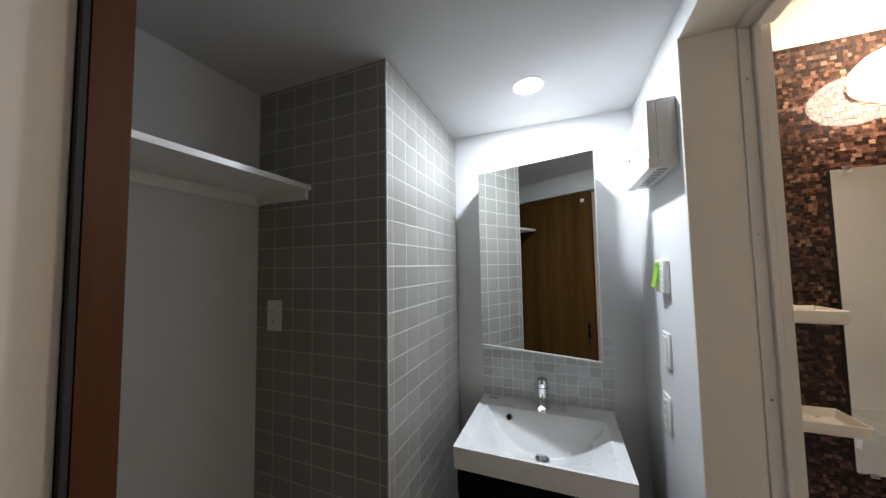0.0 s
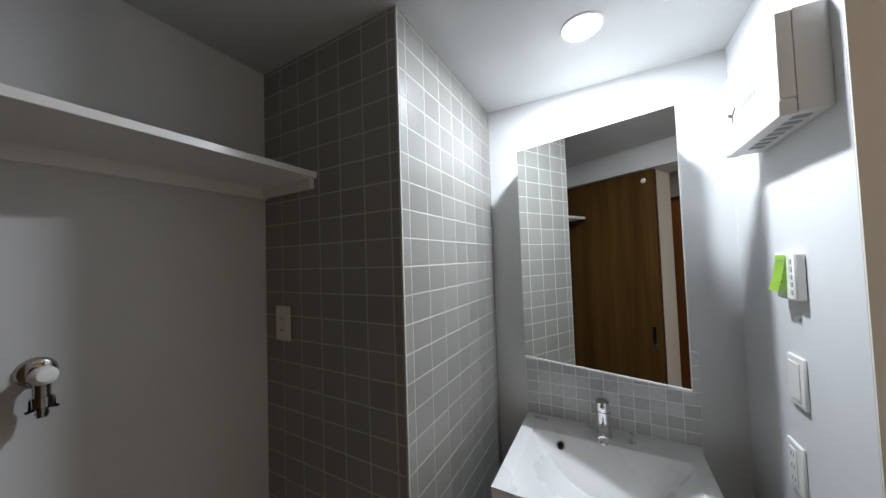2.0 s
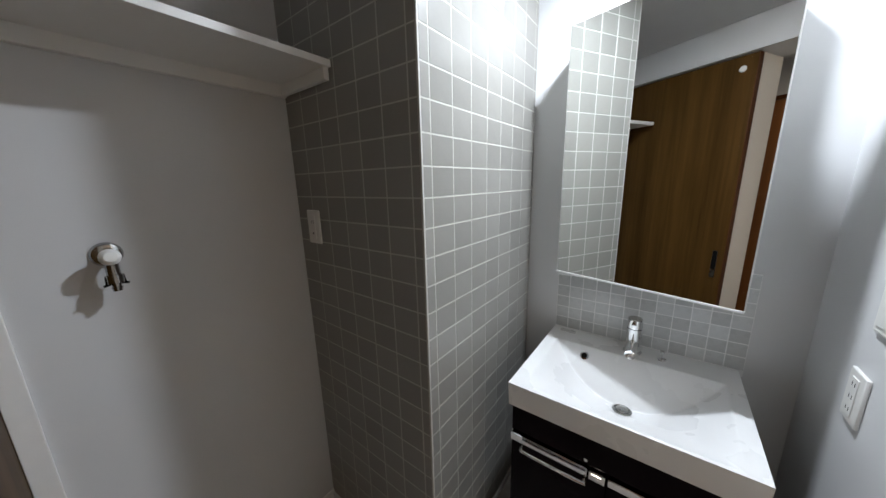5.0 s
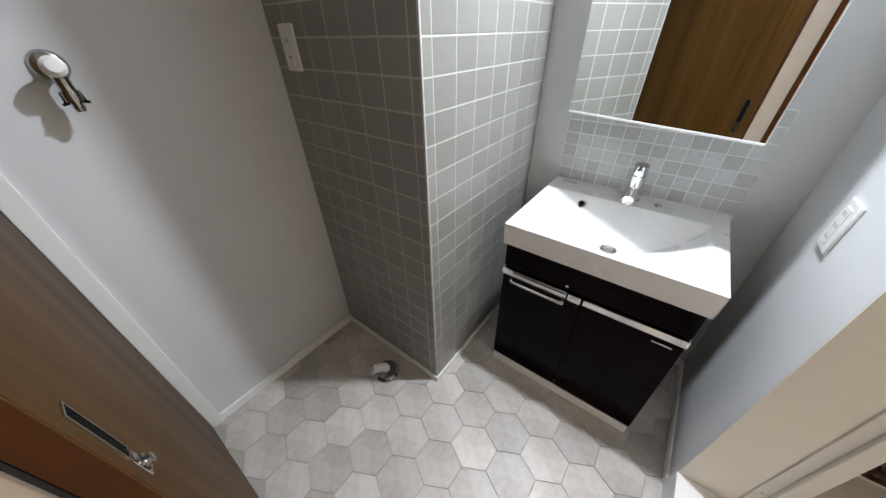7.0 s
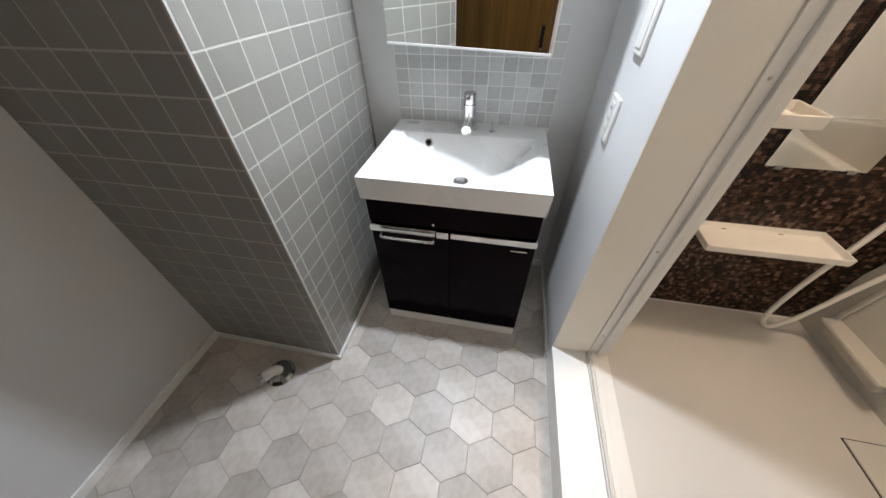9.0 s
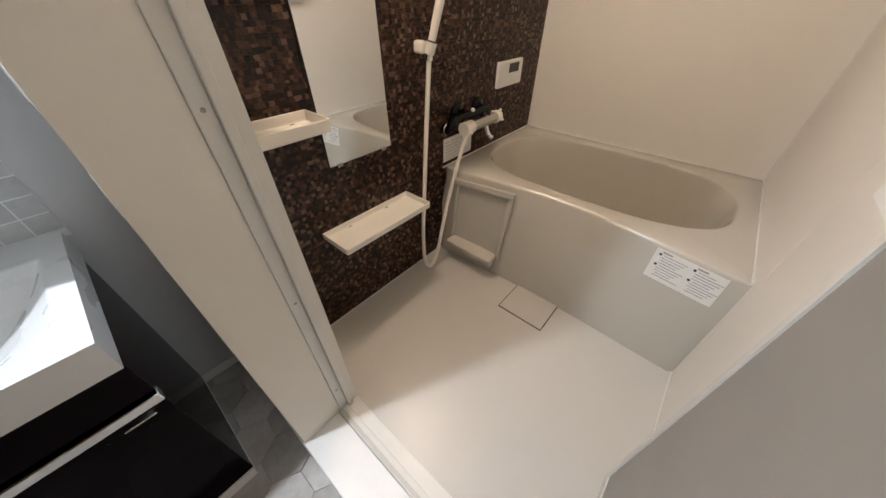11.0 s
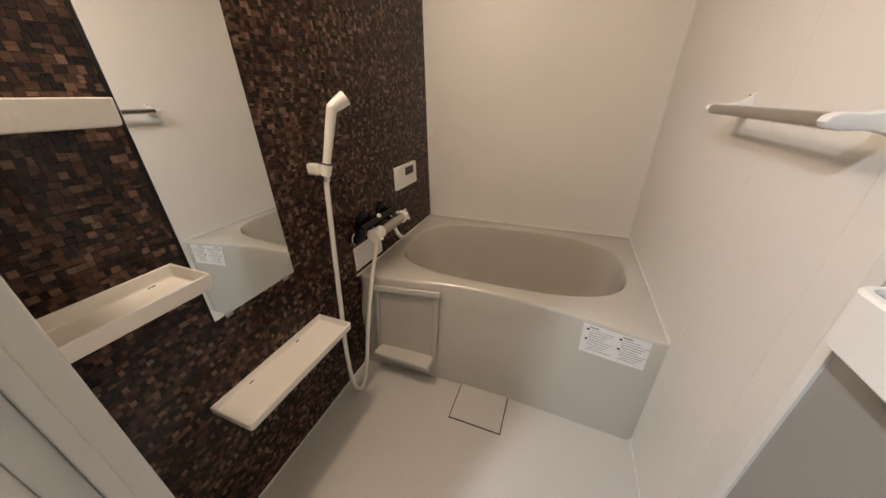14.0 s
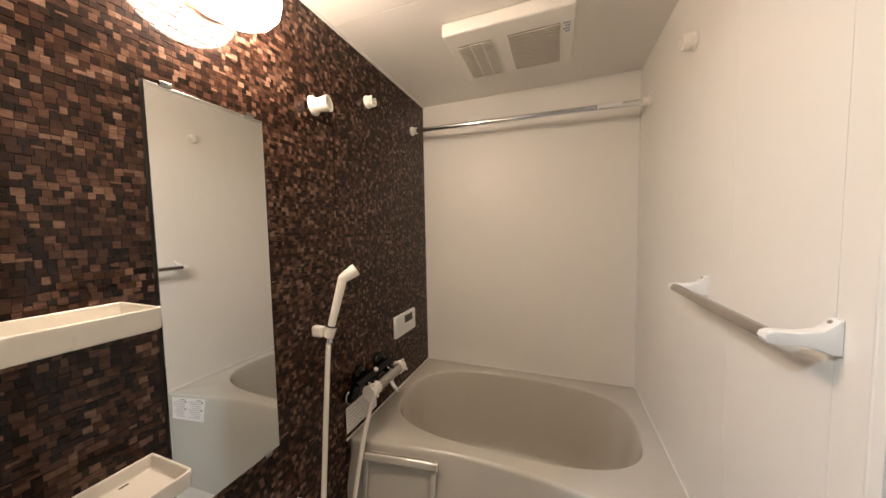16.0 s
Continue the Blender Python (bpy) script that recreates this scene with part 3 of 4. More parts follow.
# breaker panel
b = thing("breaker_panel", (EAST, -0.3900, 1.8340), "white plastic breaker panel box on the wall", "electrical panel")
part("back_box", boxes((EAST - 0.05, EAST, -0.5370, -0.2250, 1.7320, 1.9420), bevel=0.0012), PLASTIC, b)
lid = part("lid", boxes((EAST - 0.076, EAST - 0.0503, -0.5365, -0.2255, 1.7620, 1.9415), bevel=0.003), PLASTIC, b)
part("lower_lid", boxes((EAST - 0.078, EAST - 0.0503, -0.5365, -0.2255, 1.7280, 1.7612), bevel=0.003), PLASTIC, b)
xf = EAST - 0.0764
part("breaker_window", boxes((xf - 0.0003, xf + 0.0002, -0.4450, -0.3500, 1.8160, 1.8660)), PAPER, lid)
part("breaker_switch", boxes(*[(xf - 0.0012, xf - 0.0004, -0.4430 + 0.0135 * k, -0.4345 + 0.0135 * k, 1.8220, 1.8360) for k in range(7)]), INK, lid, "row of small grey switches")
bm = bmesh.new()
for prof in (((-0.258, 1.846), (-0.290, 1.832), (-0.284, 1.825), (-0.256, 1.838)), ((-0.284, 1.834), (-0.314, 1.852), (-0.310, 1.838), (-0.292, 1.826)), ((-0.280, 1.830), (-0.292, 1.828), (-0.290, 1.808), (-0.284, 1.808))):
    rows = [[bm.verts.new((xf + dx, y, z)) for y, z in prof] for dx in (-0.0006, 0.0)]
    bm.faces.new(rows[0]), bm.faces.new(rows[1])
    for k in range(4):
        bm.faces.new((rows[0][k], rows[0][(k + 1) % 4], rows[1][(k + 1) % 4], rows[1][k]))
bmesh.ops.recalc_face_normals(bm, faces=bm.faces)
part("emblem", bm, DARK_INK, lid, "black printed emblem")
part("small_print", boxes(*[(xf - 0.0005, xf, -0.302, -0.280 - 0.004 * (k % 2), 1.794 - 0.006 * k, 1.7955 - 0.006 * k) for k in range(3)]), INK, lid)
part("toggle_gap", boxes(*[(xf - 0.0010, xf - 0.0004, -0.4350 + 0.0135 * k, -0.4310 + 0.0135 * k, 1.8220, 1.8390) for k in range(6)]), DARK_INK, lid, "dark gaps between the toggles")
part("round_mark", lathe([(0.006, 0.0), (0.006, 0.001), (0, 0.001)], (xf + 0.0004, -0.4900, 1.8940), (-1, 0, 0), 16), INK, lid)
part("vent_slot", boxes(*[(EAST - 0.06, EAST - 0.02, -0.5100 + 0.035 * k, -0.4900 + 0.035 * k, 1.7305, 1.7318) for k in range(7)]), INK, b)

# bath heater remote with a green tag
r = thing("remote_panel", (EAST, -0.3540, 1.3920), "white wall controller with a bright green paper tag", "controller")
part("case", boxes((EAST - 0.022, EAST, -0.3980, -0.3080, 1.3370, 1.4500), bevel=0.006), PLASTIC, r)
part("button", boxes(*[(EAST - 0.0235, EAST - 0.0215, -0.3910, -0.3810, 1.3520 + 0.018 * k, 1.3630 + 0.018 * k) for k in range(5)], bevel=0.0006), SILVER, r, "column of small buttons")
bm = bmesh.new()
prev = None
for k in range(9):
    z = 1.4440 - 0.011 * k
    x = EAST - 0.024 - 0.014 * (k / 8) ** 1.6
    row = [bm.verts.new((x, -0.3210 + 0.006 * k / 8, z)), bm.verts.new((x, -0.3690 + 0.006 * k / 8, z))]
    if prev:
        bm.faces.new((prev[0], prev[1], row[1], row[0]))
    prev = row
bmesh.ops.solidify(bm, geom=bm.faces[:], thickness=0.0004)
tag = part("paper_tag", bm, GREEN, r, "bright green paper tag")
part("tag_print", boxes(*[(EAST - 0.0252 - 0.0010 * k, EAST - 0.0246 - 0.0006 * k, -0.3640 + 0.002 * k, -0.3260 + 0.001 * k, 1.4290 - 0.017 * k, 1.4315 - 0.017 * k) for k in range(4)]), INK, tag)

# downlight
LX, LY = 0.465, -0.378
dl_ = thing("ceiling_downlight", (LX, LY, CEIL), "round recessed ceiling downlight, switched on", "ceiling light")
part("ring", lathe([(0.062, 0.0), (0.062, -0.003), (0.056, -0.005), (0.051, -0.0012), (0.0365, -0.0012)], (LX, LY, CEIL)), PLASTIC, dl_)
part("lens", lathe([(0.0365, -0.0016), (0.034, -0.0034), (0.026, -0.0052), (0.014, -0.0062), (0.0, -0.0065)], (LX, LY, CEIL)), LIGHT_COOL, dl_, "glowing lens")

# unseen hall light, added because the hall is lit; same fitting as the downlight
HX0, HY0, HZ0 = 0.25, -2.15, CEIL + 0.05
hl = thing("added_hall_light", (HX0, HY0, HZ0), "added round recessed hall ceiling downlight, unseen, switched on", "ceiling light")
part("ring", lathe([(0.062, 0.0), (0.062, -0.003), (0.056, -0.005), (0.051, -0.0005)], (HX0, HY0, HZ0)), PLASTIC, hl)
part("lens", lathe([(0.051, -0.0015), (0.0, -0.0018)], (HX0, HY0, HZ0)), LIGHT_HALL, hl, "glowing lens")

# hexagon floor tiles
HX, HY = 0.154, 0.124
bm = bmesh.new()
S, W2 = HY / 1.5, HX / 2
ring = [(0, S), (-W2, S / 2), (-W2, -S / 2), (0, -S), (W2, -S / 2), (W2, S / 2)]
lo = [bm.verts.new((x * 0.990, y * 0.990, -0.003)) for x, y in ring]
hi = [bm.verts.new((x * 0.981, y * 0.981, 0.0)) for x, y in ring]
bm.faces.new(hi)
for k in range(6):
    bm.faces.new((lo[k], lo[(k + 1) % 6], hi[(k + 1) % 6], hi[k]))
hexagon = mesh_of("hexagon_tile", bm, HEX, False)
HO = (0.152, -0.872)
for j in range(-5, 9):
    for i in range(-8, 8):
        x, y = HO[0] + HX * (i + 0.5 * (j % 2)), HO[1] + HY * j
        if WEST - 0.05 < x < EAST + 0.05 and -1.47 < y < 0.05 and not (x < SHAFT_X - 0.08 and y > SHAFT_Y + 0.08):
            ob = new("hexagon_tile", hexagon)
            ob.location = (x, y, 0.0)
            ob.rotation_euler = (0, 0, radians(180 * ((i * 7 + j * 3) % 2)))
            ob.parent = floor

# ---- bathroom: structure ----
structure("wall_bath_far", boxes((BX1, BX1 + 0.08, BY0 - 0.08, BY1 + 0.1, -0.12, 2.4)), BATH_WALL, "cream glossy bath wall panel behind the tub", "wall", False)
SEAMS = (1.606, 1.895)
wall_bath_south = structure("wall_bath_south", boxes((BX0 - 0.05, BX1, BY0 - 0.082, BY0 - 0.0012, -0.12, 2.4)), SEALANT, "cream glossy bath wall panels with thin upright seams", "wall", False)
for a, b in ((BX0 - 0.05, SEAMS[0] - 0.0006), (SEAMS[0] + 0.0006, SEAMS[1] - 0.0006), (SEAMS[1] + 0.0006, BX1)):
    part("panel", boxes((a, b, BY0 - 0.0011, BY0, -0.12, 2.4)), BATH_WALL, wall_bath_south)
wall_bath_north = structure("wall_bath_north", boxes((BX0 - 0.05, BX1, BY1 + 0.001, BY1 + 0.1, -0.12, 2.4)), MOSAIC_BACK, "bath wall of glossy dark brown wood mosaic", "wall", False)
structure("wall_bath_front", boxes((EAST + 0.132, BX0, JAMB_Y + 0.02, BY1, 0.05, 2.4), (EAST + 0.132, BX0, BY0, JAMB_Y + 0.02, 2.105, 2.4)), BATH_WALL, "cream bath wall panel beside the doorway", "wall", False)
structure("ceiling_bath", boxes((EAST + 0.135, 1.955, BY0 - 0.08, BY1 + 0.1, BZ1, BZ1 + 0.1), (1.958, BX1 + 0.08, BY0 - 0.08, BY1 + 0.1, BZ1, BZ1 + 0.1),
                                (1.90, 2.0, BY0, BY1, BZ1 + 0.003, BZ1 + 0.05)), BATH_CEIL, "cream bath ceiling panels with one seam", "ceiling", False)
structure("floor_bath", boxes((EAST + 0.13, BX1, BY0, BY1, 0.0, BZ0)), BATH_FLOOR, "cream resin bath floor", "floor", False)
structure("trim_bath_corner", boxes((BX1 - 0.006, BX1, BY0, BY0 + 0.006, RIM, BZ1), (BX1 - 0.005, BX1, BY1 - 0.005, BY1, RIM, BZ1), (BX0, BX1, BY0, BY0 + 0.004, BZ0, BZ0 + 0.004),
                                    (BX0, 1.93, BY1 - 0.006, BY1 - 0.002, BZ0, BZ0 + 0.005), (BX0, BX1, BY1 - 0.012, BY1, BZ1 - 0.006, BZ1)), SEALANT, "thin pale sealant lines in the bath corners", "trim", False)
structure("sill_1", boxes((EAST - 0.004, EAST + 0.125, JAMB_Y2, JAMB_Y, 0.0, SILL_Z), bevel=0.003), TRIM, "white doorway sill up to the bath", "sill")
structure("trim_reveal", boxes((EAST + 0.0005, EAST + 0.132, JAMB_Y - 0.004, JAMB_Y, SILL_Z, 2.085), (EAST + 0.0005, EAST + 0.132, JAMB_Y2, JAMB_Y2 + 0.004, SILL_Z, 2.085),
                               (EAST + 0.0005, EAST + 0.132, JAMB_Y2 + 0.004, JAMB_Y - 0.004, 2.085, 2.0888)), REVEAL, "cream lining of the bath doorway", "trim", False)

df = thing("bath_door_frame", (1.07, -0.98, SILL_Z), "white aluminium bath door frame with track sill", "door frame")
for y0, y1, y2 in ((JAMB_Y, JAMB_Y - 0.010, JAMB_Y - 0.022), (JAMB_Y2, JAMB_Y2 + 0.010, JAMB_Y2 + 0.022)):
    a, b2 = sorted((y0 + (0.02 if y0 == JAMB_Y else -0.02), y1)), sorted((y0 + (0.02 if y0 == JAMB_Y else -0.02), y2))
    part("jamb", boxes((EAST + 0.1325, EAST + 0.160, a[0], a[1], SILL_Z, 2.085), (EAST + 0.160, EAST + 0.176, b2[0], b2[1], SILL_Z, 2.085),
                       (EAST + 0.176, EAST + 0.202, a[0], a[1], SILL_Z, 2.085), bevel=0.0025), ALU, df)
    for k in range(5):
        part("screw", lathe([(0.004, 0), (0.003, 0.0018), (0, 0.002)], (EAST + 0.146, y1, 0.25 + 0.42 * k), (0, -1 if y0 == JAMB_Y else 1, 0), 12), STEEL, df)
part("head", boxes((EAST + 0.1325, EAST + 0.160, JAMB_Y2 + 0.01, JAMB_Y - 0.01, 2.07, 2.105), (EAST + 0.160, EAST + 0.202, JAMB_Y2 + 0.022, JAMB_Y - 0.022, 2.06, 2.105), bevel=0.0025), ALU, df)
part("track", boxes((EAST + 0.1255, EAST + 0.14, JAMB_Y2 + 0.01, JAMB_Y - 0.01, SILL_Z - 0.01, SILL_Z + 0.006), (EAST + 0.14, EAST + 0.158, JAMB_Y2 + 0.01, JAMB_Y - 0.01, SILL_Z - 0.01, SILL_Z + 0.018),
                    (EAST + 0.158, EAST + 0.20, JAMB_Y2 + 0.01, JAMB_Y - 0.01, SILL_Z - 0.01, SILL_Z + 0.016), bevel=0.002), ALU, df)

# folded bath door
FX0, FX1 = 1.108, 1.424
fd = thing("folding_bath_door", (1.25, -1.35, BZ0), "white folding bath door, folded open, with long grip", "door")
for y0, y1, x1 in ((-1.347, -1.325, FX1), (-1.380, -1.358, FX1 - 0.05)):
    lf = part("leaf_panel", boxes((FX0 + 0.02, x1 - 0.012, y0 + 0.006, y1 - 0.004, 0.17, 2.03)), DOOR_PANEL, fd, "grey translucent door panel")
    part("leaf_frame", boxes((FX0, FX0 + 0.022, y0, y1, 0.155, 2.045), (x1 - 0.014, x1, y0, y1, 0.155, 2.045), (FX0 + 0.0222, x1 - 0.0142, y0, y1, 2.02, 2.045),
                             (FX0 + 0.0222, x1 - 0.0142, y0, y1, 0.155, 0.19)), ALU, lf, "white aluminium leaf frame")
part("seal", boxes((FX1 + 0.0002, FX1 + 0.007, -1.346, -1.326, 0.155, 2.045), bevel=0.002), ALU, fd, "pale fold seal")


def grip_ring(bm, z, inset, x0=1.12, x1=1.374, y0=-1.3245, y1=-1.274, r=0.020):
    ring = []
    for cx, cy, a0 in ((x1 - r, y1 - r, 0), (x0 + r, y1 - r, 90), (x0 + r, y0 + 0.002, 180), (x1 - r, y0 + 0.002, 270)):
        for k in range(5):
            a = radians(a0 + 22.5 * k)
            rr = r - inset if a0 < 180 else 0.002
            ring.append(bm.verts.new((cx + (rr if a0 < 180 else r - inset) * math.cos(a), cy + rr * math.sin(a), z)))
    return ring


bm = bmesh.new()
rings = [grip_ring(bm, 1.072, 0.004), grip_ring(bm, 1.076, 0.0), grip_ring(bm, 1.130, 0.0), grip_ring(bm, 1.133, 0.003), grip_ring(bm, 1.133, 0.008), grip_ring(bm, 1.130, 0.0105), grip_ring(bm, 1.107, 0.012)]
for a, b in zip(rings, rings[1:]):
    for k in range(20):
        bm.faces.new((a[k], a[(k + 1) % 20], b[(k + 1) % 20], b[k]))
bm.faces.new(rings[0]), bm.faces.new(rings[-1])
bmesh.ops.recalc_face_normals(bm, faces=bm.faces)
part("grip", bm, PLASTIC, fd, "white hollow grip bar")
part("latch", boxes((1.19, 1.25, -1.3225, -1.305, 1.1072, 1.124), bevel=0.003), SILVER, fd, "grey latch")

# drain cover in the floor
dc = thing("floor_hatch", (1.85, -0.835, BZ0), "square cream drain cover in the bath floor", "drain cover")
part("gap_frame", boxes((1.768, 1.942, -0.950, -0.740, BZ0 + 0.0003, BZ0 + 0.0012)), GASKET, dc, "dark gap round the cover")
part("cover", boxes((1.772, 1.938, -0.946, -0.744, BZ0 + 0.0006, BZ0 + 0.005), bevel=0.0015), BATH_FLOOR, dc)


# ---- bathtub ----
def front_x(y, z):
    k = min(max((BY1 - y) / (BY1 - BY0), 0), 1)
    s = math.sin(math.pi * k) ** 1.3
    top = 1.955 - 0.03 * k + 0.075 * s
    low = 1.915 + 0.022 * s
    return low + (top - low) * min(max((z - BZ0) / (RIM - BZ0), 0), 1) ** 1.5


TX, TY = 2.375, -0.830
N = 192
bm = bmesh.new()


def outer(z, inset=0.0):
    row = []
    for k in range(N):
        a = 2 * math.pi * k / N
        dx, dy = math.cos(a), math.sin(a)
        ts = []
        if dx > 1e-6:
            ts.append((BX1 + 0.004 - inset - TX) / dx)
        if dy > 1e-6:
            ts.append((BY1 - 0.001 - inset - TY) / dy)
        if dy < -1e-6:
            ts.append((BY0 - 0.004 + inset - TY) / dy)
        tmax = min(ts) if ts else 9
        if dx < -1e-6:
            s = 0.4
            for _ in range(25):
                s = (front_x(TY + s * dy, z) + inset - TX) / dx
            tmax = min(tmax, s)
        row.append(bm.verts.new((TX + tmax * dx, TY + tmax * dy, z)))
    return row


def opening(k, z, shift=0.0):
    row = []
    for i in range(N):
        a = 2 * math.pi * i / N
        ca, sa = math.cos(a), math.sin(a)
        r = (abs(ca / (0.300 * k)) ** 3.0 + abs(sa / (0.513 * k)) ** 3.0) ** (-1 / 3.0)
        row.append(bm.verts.new((TX + shift + r * ca, TY + r * sa, z)))
    return row


rows = [outer(BZ0), outer(0.25), outer(0.40), outer(0.50), outer(RIM - 0.014), outer(RIM - 0.006, 0.0014), outer(RIM - 0.0018, 0.005), outer(RIM, 0.012)]
n_out = len(rows)
rows += [opening(1.012, RIM), opening(1.002, RIM - 0.0012), opening(0.995, RIM - 0.0045), opening(0.990, RIM - 0.011), opening(0.978, RIM - 0.035), opening(0.955, 0.50), opening(0.93, 0.40), opening(0.89, 0.30),
         opening(0.84, 0.225), opening(0.76, 0.185), opening(0.5, 0.172)]
for q, (ra, rb) in enumerate(zip(rows, rows[1:])):
    for k in range(N):
        f = bm.faces.new((ra[k], ra[(k + 1) % N], rb[(k + 1) % N], rb[k]))
        f.material_index = 1 if q >= n_out + 2 else 0
f = bm.faces.new(rows[-1])
f.material_index = 1
bmesh.ops.recalc_face_normals(bm, faces=bm.faces)
t = thing("bathtub", (TX, TY, BZ0), "greige moulded bathtub with broad rim, empty", "bathtub")
shell = part("shell", bm, TUB, t)
shell.data.materials.append(TUB_IN)
shell.data.set_sharp_from_angle(angle=radians(60))
part("sealant", boxes((1.94, BX1, BY1 - 0.007, BY1 - 0.002, RIM - 0.004, RIM + 0.004), (1.93, BX1, BY0, BY0 + 0.005, RIM - 0.004, RIM + 0.004), (BX1 - 0.005, BX1, BY0, BY1, RIM - 0.004, RIM + 0.004), bevel=0.001), SEALANT, t)


def apron(y, z, off=0.0):
    return Vector((front_x(y, z) - off, y, z))


def apron_strip(y0, y1, z0, z1, off, depth, n=10, round_off=0.0):
    """A raised patch that follows the curved front."""
    bm = bmesh.new()
    g = []
    for i in range(n + 1):
        y = y0 + (y1 - y0) * i / n
        g.append([bm.verts.new(apron(y, z0 + (z1 - z0) * j / 4, off)) for j in range(5)])
    for i in range(n):
        for j in range(4):
            bm.faces.new((g[i][j], g[i + 1][j], g[i + 1][j + 1], g[i][j + 1]))
    bmesh.ops.recalc_face_normals(bm, faces=bm.faces)
    bmesh.ops.solidify(bm, geom=bm.faces[:], thickness=depth)
    if round_off:
        bmesh.ops.bevel(bm, geom=[e for e in bm.edges if len(e.link_faces) == 2 and e.calc_face_angle() > 0.6], offset=round_off, segments=3, affect="EDGES", profile=0.5, clamp_overlap=True)
    return bm


ap = part("apron_panel", apron_strip(-0.335, -0.625, 0.215, 0.567, 0.002, 0.003), TUB, t, "recessed apron cover")
part("panel_frame", apron_strip(-0.328, -0.632, 0.545, 0.572, 0.016, 0.014, 10, 0.006), TUB, ap)
part("panel_frame", apron_strip(-0.335, -0.357, 0.235, 0.547, 0.010, 0.009, 3, 0.004), TUB, ap)
part("panel_frame", apron_strip(-0.603, -0.625, 0.235, 0.547, 0.010, 0.009, 3, 0.004), TUB, ap)
bm = boxes((1.862, 1.935, -0.612, -0.345, 0.238, 0.258), bevel=0.008)
part("ledge", bm, TUB, ap, "small moulded ledge")
part("ledge_foot", boxes((1.895, 1.935, -0.60, -0.357, 0.19, 0.2375), bevel=0.008), TUB, ap)
part("tub_plug_hole", lathe([(0.022, 0), (0.022, 0.002), (0.015, 0.003), (0, 0.002)], (2.42, -0.60, 0.172)), CHROME, t)
lb = part("caution_label", apron_strip(-1.170, -1.366, 0.472, 0.584, 0.0012, 0.0006, 8), PAPER, t, "white printed caution label")
for c0 in range(2):
    ya = -1.178 - 0.098 * c0
    part("print_title", apron_strip(ya - 0.012, ya - 0.040, 0.572, 0.5775, 0.0022, 0.0004, 2), INK, lb)
    for r0 in range(9):
        zb = 0.566 - 0.0095 * r0
        inset = 0.012 if r0 in (0, 4, 7) else 0.006
        part("print_line", apron_strip(ya - 0.006 - inset, ya - 0.088 + 0.008 * ((r0 * 5 + c0 * 3) % 4), zb - 0.0024, zb, 0.0022, 0.0004, 4), INK, lb)
        if r0 in (0, 4):
            part("print_mark", apron_strip(ya - 0.004, ya - 0.012, zb - 0.0045, zb + 0.003, 0.0022, 0.0004, 2), DARK_INK, lb)


# ---- mosaic wall fittings ----
def tray(name, x0, x1, y0, z, depth_h, label, wall=0.005, holes=()):
    t = thing(name, ((x0 + x1) / 2, BY1, z), label, "shelf")
    bm = bmesh.new()
    yb = BY1 - 0.0022

    def ring(z_, i, r):
        pts = []
        for cx, cy, a0, rr in ((x1 - i, y0 + i, 270, r), (x1 - i, yb - i, 0, 0.002), (x0 + i, yb - i, 90, 0.002), (x0 + i, y0 + i, 180, r)):
            sx, sy = (1 if cx > (x0 + x1) / 2 else -1), (1 if cy > (y0 + yb) / 2 else -1)
            for k in range(5):
                a = radians(a0 + 22.5 * k)
                pts.append(bm.verts.new((cx - sx * rr + rr * math.cos(a), cy - sy * rr + rr * math.sin(a), z_)))
        return pts
    rs = [ring(z, 0.006, 0.006), ring(z + 0.002, 0.002, 0.008), ring(z + 0.006, 0.0008, 0.009), ring(z + depth_h - 0.002, 0.0, 0.009), ring(z + depth_h - 0.0006, 0.0006, 0.0085), ring(z + depth_h, 0.002, 0.008),
          ring(z + depth_h, wall - 0.0015, 0.006), ring(z + depth_h - 0.0015, wall, 0.006), ring(z + 0.010, wall + 0.002, 0.006), ring(z + 0.007, wall + 0.004, 0.006), ring(z + 0.006, wall + 0.008, 0.006)]
    for a, b in zip(rs, rs[1:]):
        for k in range(20):
            bm.faces.new((a[k], a[(k + 1) % 20], b[(k + 1) % 20], b[k]))
    bm.faces.new(rs[-1]), bm.faces.new(rs[0])
    bmesh.ops.recalc_face_normals(bm, faces=bm.faces)
    body_ = part("tray", bm, WARM_PLASTIC, t)
    for hx in holes:
        part("drain_slot", boxes((hx - 0.007, hx + 0.007, yb - 0.0145, yb - 0.0105, z + 0.0061, z + 0.0068)), GASKET, body_)
    return t


tray("bath_shelf", 1.105, 1.352, -0.388, 0.940, 0.034, "warm white resin corner shelf tray on the mosaic wall", holes=(1.30,))
tray("bath_shelf", 1.105, 1.325, -0.388, 1.254, 0.040, "warm white resin shelf tray on the mosaic wall")
tray("low_tray", 1.292, 1.700, -0.402, 0.548, 0.026, "long low warm white resin shelf tray on the mosaic wall", holes=(1.40, 1.575))

bmr = thing("bath_mirror", (1.51, BY1, 0.79), "tall frameless bath mirror on the mosaic wall", "mirror")
part("glass", boxes((1.379, 1.637, BY1 - 0.012, BY1 - 0.0035, 0.792, 1.728), bevel=0.001), MIRROR, bmr)
part("backing", boxes((1.376, 1.640, BY1 - 0.0033, BY1 - 0.0006, 0.79, 1.73)), GASKET, bmr, "black backing edge")
for cx, cz in ((1.415, 0.789), (1.60, 0.789), (1.415, 1.7305), (1.60, 1.7305)):
    part("clip", boxes((cx - 0.011, cx + 0.011, BY1 - 0.016, BY1 - 0.001, cz - 0.005, cz + 0.006), bevel=0.0015), DARK_CHROME, bmr, "small metal clip")

